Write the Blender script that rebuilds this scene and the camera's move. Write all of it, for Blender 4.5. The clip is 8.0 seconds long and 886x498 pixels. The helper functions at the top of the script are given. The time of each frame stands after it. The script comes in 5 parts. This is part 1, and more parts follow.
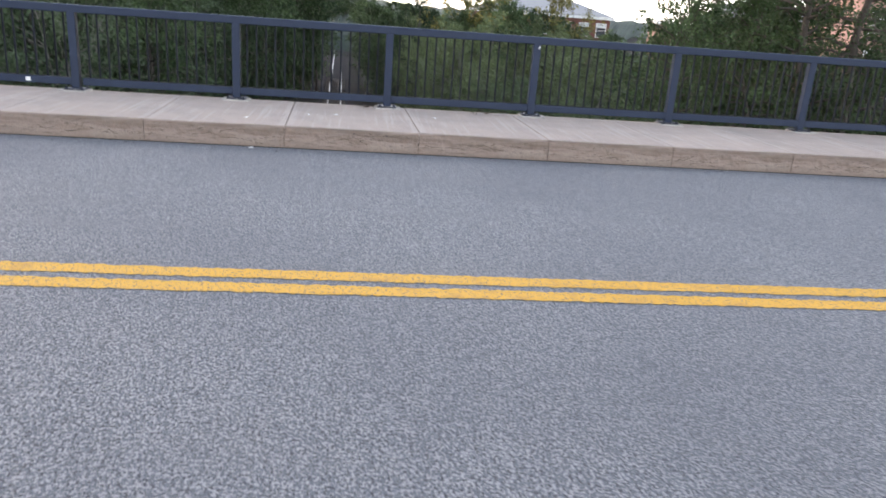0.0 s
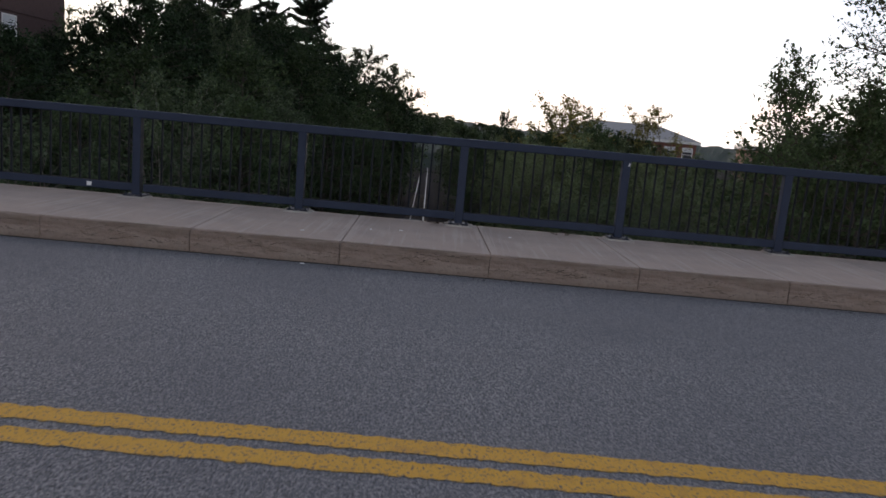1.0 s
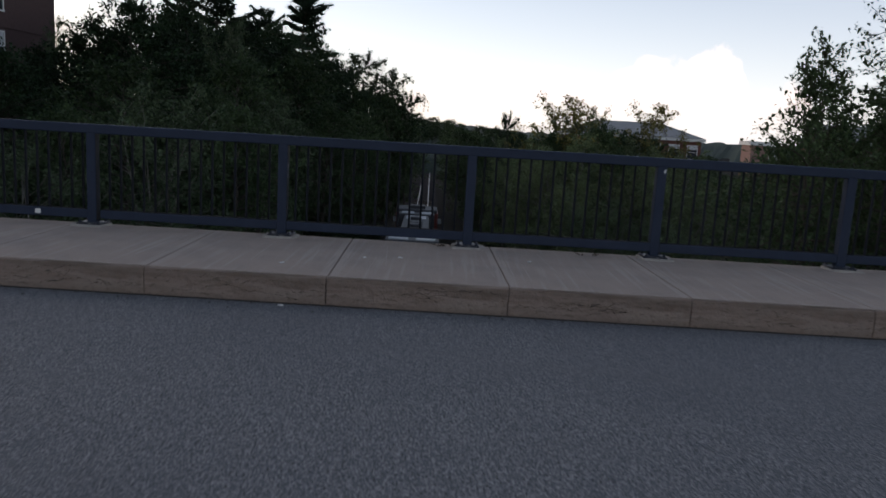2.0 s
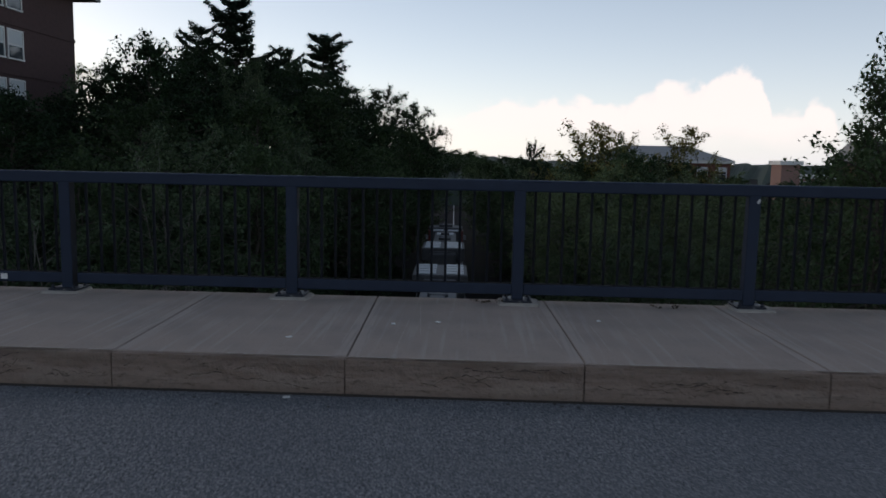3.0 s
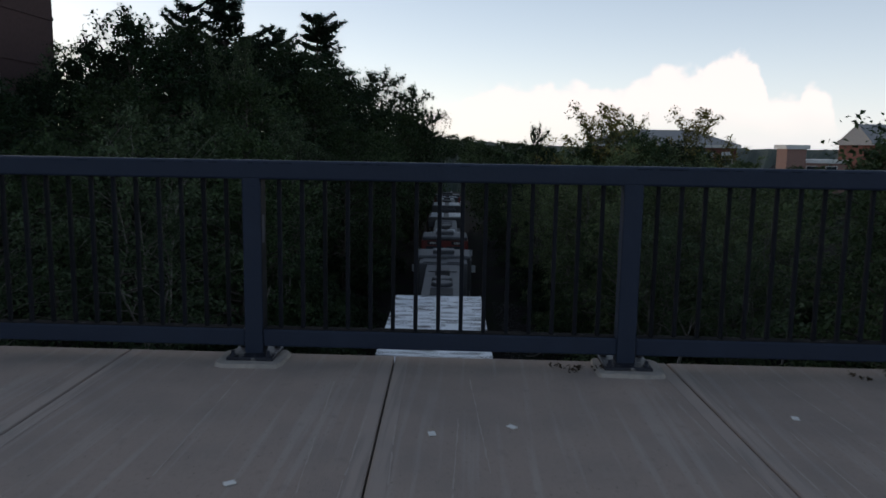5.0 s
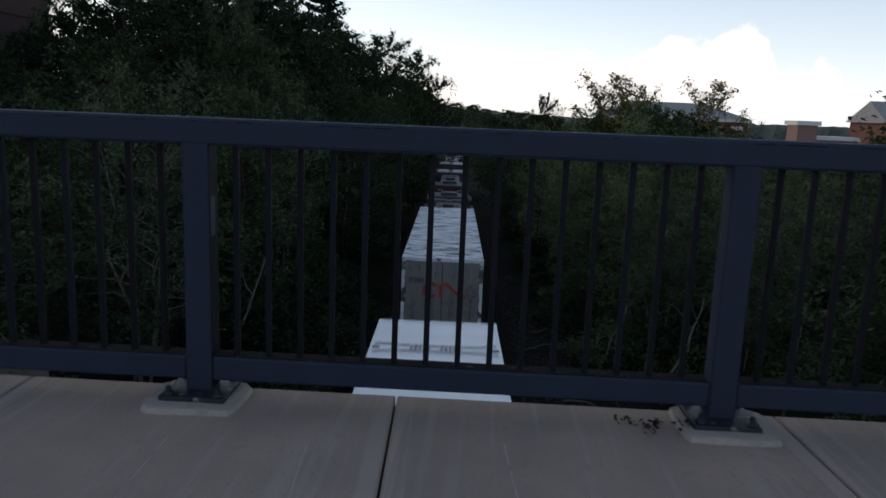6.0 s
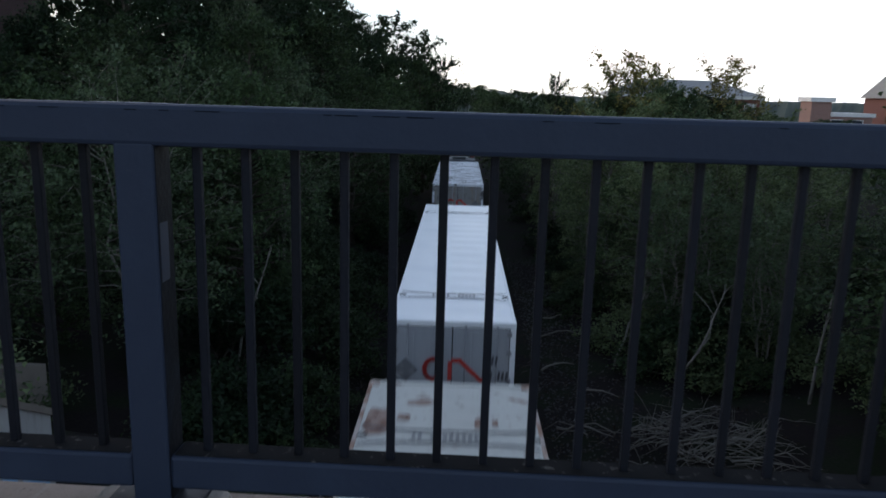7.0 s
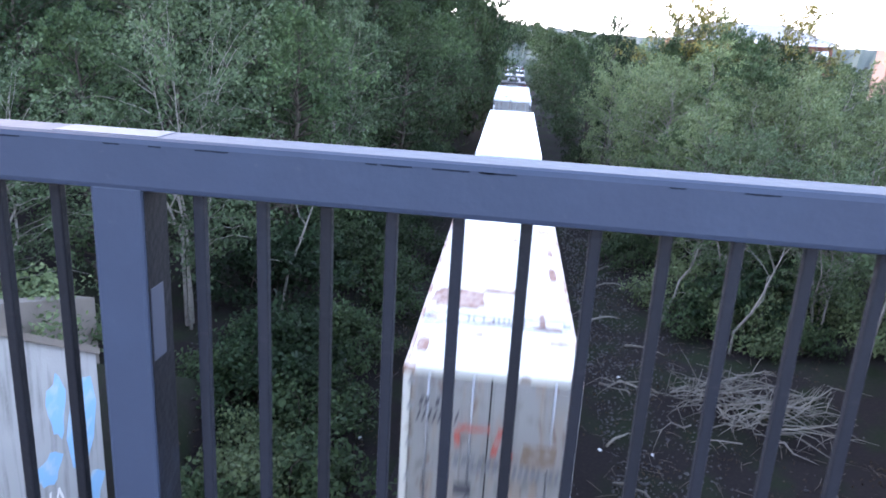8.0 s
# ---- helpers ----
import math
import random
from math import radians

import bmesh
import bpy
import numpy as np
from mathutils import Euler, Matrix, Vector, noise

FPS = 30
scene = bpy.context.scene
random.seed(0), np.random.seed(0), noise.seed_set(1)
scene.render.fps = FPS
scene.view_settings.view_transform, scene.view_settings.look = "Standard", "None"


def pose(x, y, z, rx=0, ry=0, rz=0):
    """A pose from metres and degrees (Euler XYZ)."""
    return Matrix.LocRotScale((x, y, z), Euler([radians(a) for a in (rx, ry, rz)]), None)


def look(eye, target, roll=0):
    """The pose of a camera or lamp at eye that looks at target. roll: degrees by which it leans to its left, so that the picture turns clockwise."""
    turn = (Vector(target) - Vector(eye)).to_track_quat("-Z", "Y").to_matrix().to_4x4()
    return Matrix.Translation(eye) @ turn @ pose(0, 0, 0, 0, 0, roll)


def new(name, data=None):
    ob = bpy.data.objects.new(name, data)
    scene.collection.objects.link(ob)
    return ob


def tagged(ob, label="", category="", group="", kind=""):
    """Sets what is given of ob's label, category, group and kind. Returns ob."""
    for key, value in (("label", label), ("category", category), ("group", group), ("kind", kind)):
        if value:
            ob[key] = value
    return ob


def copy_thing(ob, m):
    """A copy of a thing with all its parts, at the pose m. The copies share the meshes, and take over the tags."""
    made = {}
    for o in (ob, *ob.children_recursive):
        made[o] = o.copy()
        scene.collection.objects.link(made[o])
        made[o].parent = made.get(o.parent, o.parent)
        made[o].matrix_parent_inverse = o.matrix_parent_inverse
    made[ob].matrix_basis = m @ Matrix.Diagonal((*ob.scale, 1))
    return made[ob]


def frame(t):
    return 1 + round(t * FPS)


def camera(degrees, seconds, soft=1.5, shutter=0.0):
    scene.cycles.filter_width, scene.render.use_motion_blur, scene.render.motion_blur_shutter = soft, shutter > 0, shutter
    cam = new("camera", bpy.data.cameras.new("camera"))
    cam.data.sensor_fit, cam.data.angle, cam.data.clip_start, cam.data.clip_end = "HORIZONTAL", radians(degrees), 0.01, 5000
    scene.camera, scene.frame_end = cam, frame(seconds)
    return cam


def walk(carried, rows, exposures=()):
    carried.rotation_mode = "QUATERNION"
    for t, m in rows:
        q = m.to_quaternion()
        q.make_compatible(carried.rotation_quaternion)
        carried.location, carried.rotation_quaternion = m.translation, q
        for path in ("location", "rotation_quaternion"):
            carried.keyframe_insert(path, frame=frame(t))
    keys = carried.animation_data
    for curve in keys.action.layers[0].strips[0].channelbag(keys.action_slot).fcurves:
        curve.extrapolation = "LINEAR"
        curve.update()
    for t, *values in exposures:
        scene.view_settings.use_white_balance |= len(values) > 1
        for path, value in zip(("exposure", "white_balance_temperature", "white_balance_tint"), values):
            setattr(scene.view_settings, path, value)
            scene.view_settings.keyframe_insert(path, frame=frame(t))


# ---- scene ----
cam = camera(61.0, 8.0, soft=1.6, shutter=0.4)
PATH = [
    (0, (1.657, -10.367, 1.362), (1.886, -8.476, 0.751), 4.2),
    (0.5, (1.719, -9.946, 1.26), (1.837, -8.012, 0.767), 2.8),
    (1, (1.837, -9.305, 1.246), (1.838, -7.333, 0.915), 5.1),
    (1.5, (1.835, -8.711, 1.253), (1.859, -6.739, 0.92), 3.0),
    (2, (1.79, -7.967, 1.26), (1.779, -5.993, 0.939), 3.4),
    (2.2, (1.768, -7.656, 1.26), (1.742, -5.671, 1.019), 2.8),
    (3.3, (1.528, -6.119, 1.245), (1.44, -4.135, 1.005), 0.9),
    (3.5, (1.47, -5.838, 1.251), (1.411, -3.858, 0.976), 1.2),
    (4, (1.371, -5.167, 1.223), (1.231, -3.19, 0.951), 1.4),
    (4.5, (1.243, -4.543, 1.2), (1.167, -2.57, 0.887), 1.0),
    (4.7, (1.212, -4.294, 1.19), (1.132, -2.315, 0.913), 0.8),
    (5.8, (1.036, -2.954, 1.131), (0.998, -0.978, 0.828), 1.6),
    (6, (1.025, -2.727, 1.126), (0.952, -0.761, 0.766), 2.3),
    (6.5, (0.923, -2.204, 1.094), (0.857, -0.235, 0.751), 1.3),
    (7, (0.837, -1.776, 1.117), (0.745, 0.18, 0.708), 1.6),
    (7.5, (0.817, -1.417, 1.22), (0.656, 0.52, 0.747), 3.2),
    (8, (0.741, -1.26, 1.294), (0.537, 0.646, 0.721), 3.4),
]
EXPOSURES = [(0, 1.42, 7500, 20), (0.5, 0.97, 7500, 22), (1, -0.42, 7500, 25), (1.5, -0.85, 7100, 19), (2, -0.98, 6900, 19), (3.5, -1.33, 6550, 14), (4.7, -1.27, 6550, 14), (6, -1.02, 6550, 15), (6.5, -0.88, 6500, 15), (7, -0.42, 6450, 15), (7.5, 1.4, 6450, 21), (8, 2.5, 6250, 25)]
walk(cam, [(t, look(eye, target, roll)) for t, eye, target, roll in PATH], EXPOSURES)

# ---- light: dusk, sun almost down behind the trees ----
SUN_ELEVATION, SUN_AZIMUTH = 18.0, -52.0   # degrees; azimuth from +y towards +x


def dusk_world():
    w = bpy.data.worlds.new("dusk_sky")
    w.use_nodes = True
    nt = w.node_tree
    n, l = nt.nodes, nt.links
    bg = n["Background"]
    sky = n.new("ShaderNodeTexSky")
    sky.sky_type, sky.sun_disc = "NISHITA", False
    sky.sun_elevation, sky.sun_rotation = radians(SUN_ELEVATION), radians(SUN_AZIMUTH)
    sky.air_density, sky.dust_density, sky.ozone_density = 1.0, 0.7, 1.0
    bg.inputs["Strength"].default_value = 0.15

    def math_node(op, a, b=None, c=None):
        m = n.new("ShaderNodeMath")
        m.operation = op
        for i, v in enumerate((a, b, c)):
            if v is None:
                continue
            if isinstance(v, (int, float)):
                m.inputs[i].default_value = v
            else:
                l.new(v, m.inputs[i])
        return m.outputs[0]

    # a bank of cumulus low over the horizon: height against a wavy top
    tc, sep = n.new("ShaderNodeTexCoord"), n.new("ShaderNodeSeparateXYZ")
    l.new(tc.outputs["Generated"], sep.inputs[0])
    y = math_node("MAXIMUM", sep.outputs[1], 0.05)
    u, v = math_node("DIVIDE", sep.outputs[0], y), math_node("DIVIDE", sep.outputs[2], y)
    comb = n.new("ShaderNodeCombineXYZ")
    l.new(u, comb.inputs[0])
    l.new(v, comb.inputs[1])
    big, fine = n.new("ShaderNodeTexNoise"), n.new("ShaderNodeTexNoise")
    big.inputs["Scale"].default_value, big.inputs["Detail"].default_value = 9.0, 3.0
    fine.inputs["Scale"].default_value, fine.inputs["Detail"].default_value = 34.0, 6.0
    l.new(comb.outputs[0], big.inputs[0])
    l.new(comb.outputs[0], fine.inputs[0])
    tops = None
    for centre, width, height in ((0.33, 0.055, 0.118), (0.26, 0.085, 0.101), (0.1, 0.17, 0.078), (0.44, 0.03, 0.08), (0.4, 0.035, 0.068)):
        d = math_node("DIVIDE", math_node("SUBTRACT", u, centre), width)
        dd = math_node("MULTIPLY", d, d)
        lobe = math_node("MULTIPLY", math_node("POWER", 2.718, math_node("MULTIPLY", math_node("MULTIPLY", dd, dd), -1.0)), height)
        tops = lobe if tops is None else math_node("MAXIMUM", tops, lobe)
    ragged = math_node("ADD", math_node("MULTIPLY_ADD", big.outputs[0], 0.045, -0.0225), math_node("MULTIPLY_ADD", fine.outputs[0], 0.05, -0.025))
    over = math_node("SUBTRACT", math_node("ADD", tops, ragged), v)
    mr = n.new("ShaderNodeMapRange")
    mr.interpolation_type = "SMOOTHSTEP"
    mr.inputs[1].default_value, mr.inputs[2].default_value = -0.003, 0.012
    l.new(over, mr.inputs[0])
    # thins out towards its foot
    foot = n.new("ShaderNodeMapRange")
    foot.inputs[1].default_value, foot.inputs[2].default_value = 0.015, 0.05
    l.new(math_node("ADD", v, math_node("MULTIPLY_ADD", big.outputs[0], 0.06, -0.03)), foot.inputs[0])
    mask = math_node("MULTIPLY", math_node("MULTIPLY", mr.outputs[0], foot.outputs[0]), 0.9)
    mix = n.new("ShaderNodeMix")
    mix.data_type = "RGBA"
    l.new(mask, mix.inputs[0])
    # pale evening haze, strongest along the horizon all round
    up = math_node("MAXIMUM", sep.outputs[2], 0.0)
    col = sky.outputs[0]
    for fall, colour in ((-7.0, (5.2, 4.6, 4.2)), (-1.9, (5.0, 6.4, 7.9))):
        haze = math_node("POWER", 2.718, math_node("MULTIPLY", up, fall))
        tint, glow = n.new("ShaderNodeMix"), n.new("ShaderNodeVectorMath")
        tint.data_type, tint.blend_type = "RGBA", "ADD"
        tint.inputs[0].default_value = 1.0
        glow.operation = "SCALE"
        glow.inputs[0].default_value = colour
        l.new(haze, glow.inputs["Scale"])
        l.new(col, tint.inputs[6])
        l.new(glow.outputs[0], tint.inputs[7])
        col = tint.outputs[2]
    l.new(col, mix.inputs[6])
    mix.inputs[7].default_value = (17.0, 15.8, 15.0, 1)
    l.new(mix.outputs[2], bg.inputs["Color"])
    scene.world = w


dusk_world()
sun = new("sun", bpy.data.lights.new("sun", "SUN"))
sun.data.energy, sun.data.angle, sun.data.color = 0.5, radians(25), (1.0, 0.8, 0.62)
_a, _e = radians(SUN_AZIMUTH), radians(SUN_ELEVATION)
sun.matrix_world = look((0, 0, 60), (-math.sin(_a) * 60, -math.cos(_a) * 60, 60 - math.tan(_e) * 60))


# ---- materials ----
def material(name, color, rough=0.8, metal=0.0, spots=(), bump=0.0, bump_scale=40.0, vary=0.0, spec=0.5):
    """Principled surface; spots: (noise scale, low, high, colour, amount[, stretch]) mixed over one another."""
    m = bpy.data.materials.new(name)
    m.use_nodes = True
    nt = m.node_tree
    n, l = nt.nodes, nt.links
    b = n["Principled BSDF"]
    b.inputs["Roughness"].default_value, b.inputs["Metallic"].default_value = rough, metal
    b.inputs["Specular IOR Level"].default_value = spec
    tc = n.new("ShaderNodeTexCoord")
    rgb = n.new("ShaderNodeRGB")
    rgb.outputs[0].default_value = (*color, 1)
    out = rgb.outputs[0]
    for sp in spots:
        scale, lo, hi, col, amount = sp[:5]
        stretch = sp[5] if len(sp) > 5 else (1, 1, 1)
        mp = n.new("ShaderNodeMapping")
        mp.inputs["Scale"].default_value = stretch
        l.new(tc.outputs["Object"], mp.inputs[0])
        nz = n.new("ShaderNodeTexNoise")
        nz.inputs["Scale"].default_value, nz.inputs["Detail"].default_value = scale, 5
        l.new(mp.outputs[0], nz.inputs["Vector"])
        mr = n.new("ShaderNodeMapRange")
        mr.inputs[1].default_value, mr.inputs[2].default_value, mr.inputs[4].default_value = lo, hi, amount
        l.new(nz.outputs[0], mr.inputs[0])
        mix = n.new("ShaderNodeMix")
        mix.data_type = "RGBA"
        l.new(mr.outputs[0], mix.inputs[0])
        l.new(out, mix.inputs[6])
        mix.inputs[7].default_value = (*col, 1)
        out = mix.outputs[2]
    if vary:
        oi = n.new("ShaderNodeObjectInfo")
        mr = n.new("ShaderNodeMapRange")
        mr.inputs[3].default_value, mr.inputs[4].default_value = 1 - vary, 1 + vary
        l.new(oi.outputs["Random"], mr.inputs[0])
        hsv = n.new("ShaderNodeHueSaturation")
        l.new(mr.outputs[0], hsv.inputs["Value"])
        l.new(out, hsv.inputs["Color"])
        out = hsv.outputs[0]
    l.new(out, b.inputs["Base Color"])
    if bump:
        nz = n.new("ShaderNodeTexNoise")
        nz.inputs["Scale"].default_value, nz.inputs["Detail"].default_value = bump_scale, 4
        l.new(tc.outputs["Object"], nz.inputs["Vector"])
        bp = n.new("ShaderNodeBump")
        bp.inputs["Strength"].default_value, bp.inputs["Distance"].default_value = bump, 0.02
        l.new(nz.outputs[0], bp.inputs["Height"])
        l.new(bp.outputs[0], b.inputs["Normal"])
    return m


def leaf_material(name, dark, light):
    """Leaves: colour varies leaf by leaf and tree by tree, and some light passes through."""
    m = bpy.data.materials.new(name)
    m.use_nodes = True
    nt = m.node_tree
    n, l = nt.nodes, nt.links
    b = n["Principled BSDF"]
    b.inputs["Roughness"].default_value = 0.55
    b.inputs["Specular IOR Level"].default_value = 0.14
    geo, oi = n.new("ShaderNodeNewGeometry"), n.new("ShaderNodeObjectInfo")
    tc, nz = n.new("ShaderNodeTexCoord"), n.new("ShaderNodeTexNoise")
    nz.inputs["Scale"].default_value = 0.35
    l.new(tc.outputs["Object"], nz.inputs["Vector"])
    add = n.new("ShaderNodeMath")
    add.operation = "MULTIPLY_ADD"
    l.new(geo.outputs["Random Per Island"], add.inputs[0])
    add.inputs[1].default_value = 0.55
    sub = n.new("ShaderNodeMapRange")
    sub.inputs[1].default_value, sub.inputs[2].default_value, sub.inputs[4].default_value = 0.35, 0.65, 0.45
    l.new(nz.outputs[0], sub.inputs[0])
    l.new(sub.outputs[0], add.inputs[2])
    mix = n.new("ShaderNodeMix")
    mix.data_type = "RGBA"
    l.new(add.outputs[0], mix.inputs[0])
    mix.inputs[6].default_value, mix.inputs[7].default_value = (*dark, 1), (*light, 1)
    mr = n.new("ShaderNodeMapRange")
    mr.inputs[3].default_value, mr.inputs[4].default_value = 0.75, 1.3
    l.new(oi.outputs["Random"], mr.inputs[0])
    hsv = n.new("ShaderNodeHueSaturation")
    l.new(mr.outputs[0], hsv.inputs["Value"])
    l.new(mix.outputs[2], hsv.inputs["Color"])
    l.new(hsv.outputs[0], b.inputs["Base Color"])
    tr, ms = n.new("ShaderNodeBsdfTranslucent"), n.new("ShaderNodeMixShader")
    l.new(hsv.outputs[0], tr.inputs["Color"])
    ms.inputs[0].default_value = 0.3
    l.new(b.outputs[0], ms.inputs[1])
    l.new(tr.outputs[0], ms.inputs[2])
    l.new(ms.outputs[0], n["Material Output"].inputs["Surface"])
    return m


ASPHALT = material("asphalt", (0.109, 0.117, 0.132), 0.8, spots=[(78, 0.5, 0.56, (0.36, 0.355, 0.35), 0.85), (68, 0.54, 0.59, (0.02, 0.021, 0.024), 0.85, (1, 1, 3)), (130, 0.55, 0.63, (0.27, 0.27, 0.27), 0.7), (0.35, 0.4, 0.7, (0.1, 0.106, 0.12), 0.5), (1.3, 0.55, 0.7, (0.16, 0.16, 0.165), 0.35, (0.25, 1, 1))], bump=1.0, bump_scale=75)
YELLOW = material("road_paint_yellow", (0.63, 0.325, 0.03), 0.7, spots=[(60, 0.565, 0.63, (0.07, 0.07, 0.075), 0.9), (7, 0.55, 0.7, (0.4, 0.2, 0.04), 0.5)], bump=0.5, bump_scale=120)
CONCRETE = material("sidewalk_concrete", (0.362, 0.286, 0.24), 0.9, spots=[(3, 0.45, 0.7, (0.28, 0.235, 0.205), 0.6), (60, 0.55, 0.7, (0.24, 0.205, 0.18), 0.5), (2, 0.54, 0.66, (0.42, 0.365, 0.325), 0.55, (9, 0.3, 1)), (55, 0.64, 0.7, (0.12, 0.1, 0.085), 0.6), (9, 0.62, 0.72, (0.24, 0.2, 0.175), 0.4), (0.8, 0.5, 0.68, (0.26, 0.215, 0.19), 0.6)], bump=0.3, bump_scale=150, vary=0.05)
KERB = material("kerb_concrete", (0.32, 0.235, 0.188), 0.92, spots=[(2.2, 0.42, 0.66, (0.13, 0.085, 0.062), 0.75, (0.45, 1, 5)), (38, 0.6, 0.66, (0.06, 0.043, 0.034), 0.55, (0.5, 1, 2)), (3, 0.48, 0.75, (0.19, 0.12, 0.085), 0.7, (0.7, 1, 4)), (14, 0.6, 0.7, (0.08, 0.055, 0.042), 0.4, (0.35, 1, 3)), (4, 0.46, 0.74, (0.21, 0.145, 0.11), 0.65, (1, 1, 2.2)), (1.2, 0.55, 0.7, (0.42, 0.35, 0.29), 0.6), (25, 0.5, 0.7, (0.2, 0.16, 0.13), 0.5)], bump=0.6, bump_scale=60)
TROWEL = material("trowelled_concrete", (0.375, 0.305, 0.262), 0.85, spots=[(3, 0.45, 0.65, (0.32, 0.275, 0.24), 0.7), (2, 0.5, 0.62, (0.24, 0.205, 0.18), 0.6, (12, 0.5, 1))], bump=0.15, bump_scale=120)
RIDGE = material("pale_laitance", (0.41, 0.345, 0.3), 0.9)
CRACK = material("crack_shadow", (0.05, 0.038, 0.03), 0.95)
WALLC = material("abutment_concrete", (0.33, 0.325, 0.315), 0.9, spots=[(2.2, 0.5, 0.68, (0.17, 0.165, 0.155), 0.75, (1, 3, 0.3)), (0.9, 0.5, 0.7, (0.4, 0.39, 0.375), 0.6), (20, 0.5, 0.7, (0.34, 0.33, 0.32), 0.5)], bump=0.3, bump_scale=30)
OLDWALL = material("weathered_concrete", (0.17, 0.145, 0.12), 0.95, spots=[(1.5, 0.45, 0.7, (0.13, 0.11, 0.09), 0.7)], bump=0.4, bump_scale=25)
GRAFFITI = material("graffiti_blue", (0.22, 0.42, 0.62), 0.7, spots=[(3, 0.5, 0.65, (0.42, 0.5, 0.56), 0.7)])
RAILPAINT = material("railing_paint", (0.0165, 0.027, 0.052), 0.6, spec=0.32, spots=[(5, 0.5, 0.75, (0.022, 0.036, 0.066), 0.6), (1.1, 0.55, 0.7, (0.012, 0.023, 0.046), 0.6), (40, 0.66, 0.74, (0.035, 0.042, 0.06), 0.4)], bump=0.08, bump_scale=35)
# near-black with lighter mottling, for balusters and the posts' +x sides
BARDARK = material("mottled_dark_bar", (0.005, 0.0065, 0.011), 0.6, spec=0.2, spots=[(5, 0.52, 0.6, (0.016, 0.022, 0.038), 0.8, (1, 1, 0.5)), (30, 0.62, 0.7, (0.012, 0.012, 0.016), 0.6)], bump=0.15, bump_scale=60, vary=0.35)
BASEPAINT = material("base_plate_paint", (0.013, 0.016, 0.026), 0.5, spots=[(30, 0.6, 0.7, (0.3, 0.28, 0.26), 0.6)])
GRIT = material("rail_grit", (0.012, 0.012, 0.013), 0.98, spec=0.1, spots=[(40, 0.62, 0.7, (0.12, 0.11, 0.1), 0.7)])
CHIP = material("chipped_paint_edge", (0.008, 0.011, 0.02), 0.8, spec=0.1)
RUBBED = material("rubbed_paint", (0.034, 0.044, 0.07), 0.55, spots=[(9, 0.5, 0.65, (0.03, 0.04, 0.065), 0.7)])
GROUT = material("grout", (0.4, 0.355, 0.31), 0.95, spots=[(15, 0.5, 0.7, (0.28, 0.25, 0.22), 0.6)], bump=0.6, bump_scale=40)
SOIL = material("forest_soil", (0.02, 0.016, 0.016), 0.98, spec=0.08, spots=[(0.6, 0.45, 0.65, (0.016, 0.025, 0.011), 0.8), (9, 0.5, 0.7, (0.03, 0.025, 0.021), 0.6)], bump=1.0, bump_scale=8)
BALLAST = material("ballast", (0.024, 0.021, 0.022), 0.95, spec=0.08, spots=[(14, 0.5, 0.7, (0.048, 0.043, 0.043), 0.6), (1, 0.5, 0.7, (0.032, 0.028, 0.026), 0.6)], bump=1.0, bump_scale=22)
RUSTSTEEL = material("rail_steel", (0.3, 0.27, 0.25), 0.35, 0.8)
TIE = material("sleeper_wood", (0.06, 0.048, 0.04), 0.95, bump=0.4, bump_scale=30)
BARK = material("bark", (0.075, 0.06, 0.048), 0.95, spots=[(8, 0.5, 0.7, (0.04, 0.033, 0.028), 0.8, (3, 3, 0.5))], bump=0.8, bump_scale=20)
PALEBARK = material("pale_bark", (0.22, 0.2, 0.175), 0.9, spots=[(7, 0.52, 0.66, (0.12, 0.1, 0.085), 0.8, (1, 1, 2))], bump=0.4, bump_scale=20)
DEADWOOD = material("dead_wood", (0.2, 0.18, 0.155), 0.95, vary=0.3)
LEAF_DARK = leaf_material("leaves_dark", (0.007, 0.015, 0.008), (0.04, 0.072, 0.031))
LEAF_MID = leaf_material("leaves_green", (0.019, 0.037, 0.017), (0.088, 0.13, 0.055))
LEAF_PALE = leaf_material("leaves_pale", (0.06, 0.086, 0.04), (0.22, 0.27, 0.125))
# gold of low sun on the treetops, put into the leaf colour
LEAF_GOLD = leaf_material("leaves_sun_gold", (0.06, 0.075, 0.024), (0.3, 0.25, 0.075))
LEAF_BIRCH = leaf_material("leaves_birch", (0.034, 0.055, 0.029), (0.12, 0.165, 0.083))
NEEDLES = leaf_material("needles", (0.01, 0.022, 0.014), (0.026, 0.05, 0.028))
BRICK = material("brick_wall", (0.17, 0.07, 0.055), 0.9, spots=[(4, 0.45, 0.7, (0.17, 0.06, 0.045), 0.6)], bump=0.2, bump_scale=30)
BRICKDARK = material("brick_wall_dark", (0.085, 0.048, 0.045), 0.9, spots=[(4, 0.45, 0.7, (0.06, 0.034, 0.033), 0.6)], bump=0.2, bump_scale=30)
BRICKPALE = material("brick_light", (0.33, 0.2, 0.165), 0.9, spots=[(4, 0.45, 0.7, (0.27, 0.155, 0.125), 0.6)], bump=0.2, bump_scale=30)
SLATE = material("roof_slate", (0.3, 0.295, 0.29), 0.8, spots=[(3, 0.5, 0.7, (0.24, 0.235, 0.235), 0.6)])
WHITEPAINT = material("white_trim", (0.75, 0.74, 0.71), 0.6)
PANE = material("window_glass", (0.04, 0.05, 0.06), 0.06, 0.0, spec=1.0)
BLIND = material("window_blind", (0.6, 0.62, 0.62), 0.7)
HILL = material("far_woods", (0.026, 0.044, 0.028), 0.98, spots=[(0.12, 0.45, 0.65, (0.016, 0.028, 0.02), 0.8), (0.5, 0.5, 0.7, (0.045, 0.06, 0.03), 0.5)], bump=1.0, bump_scale=0.8)


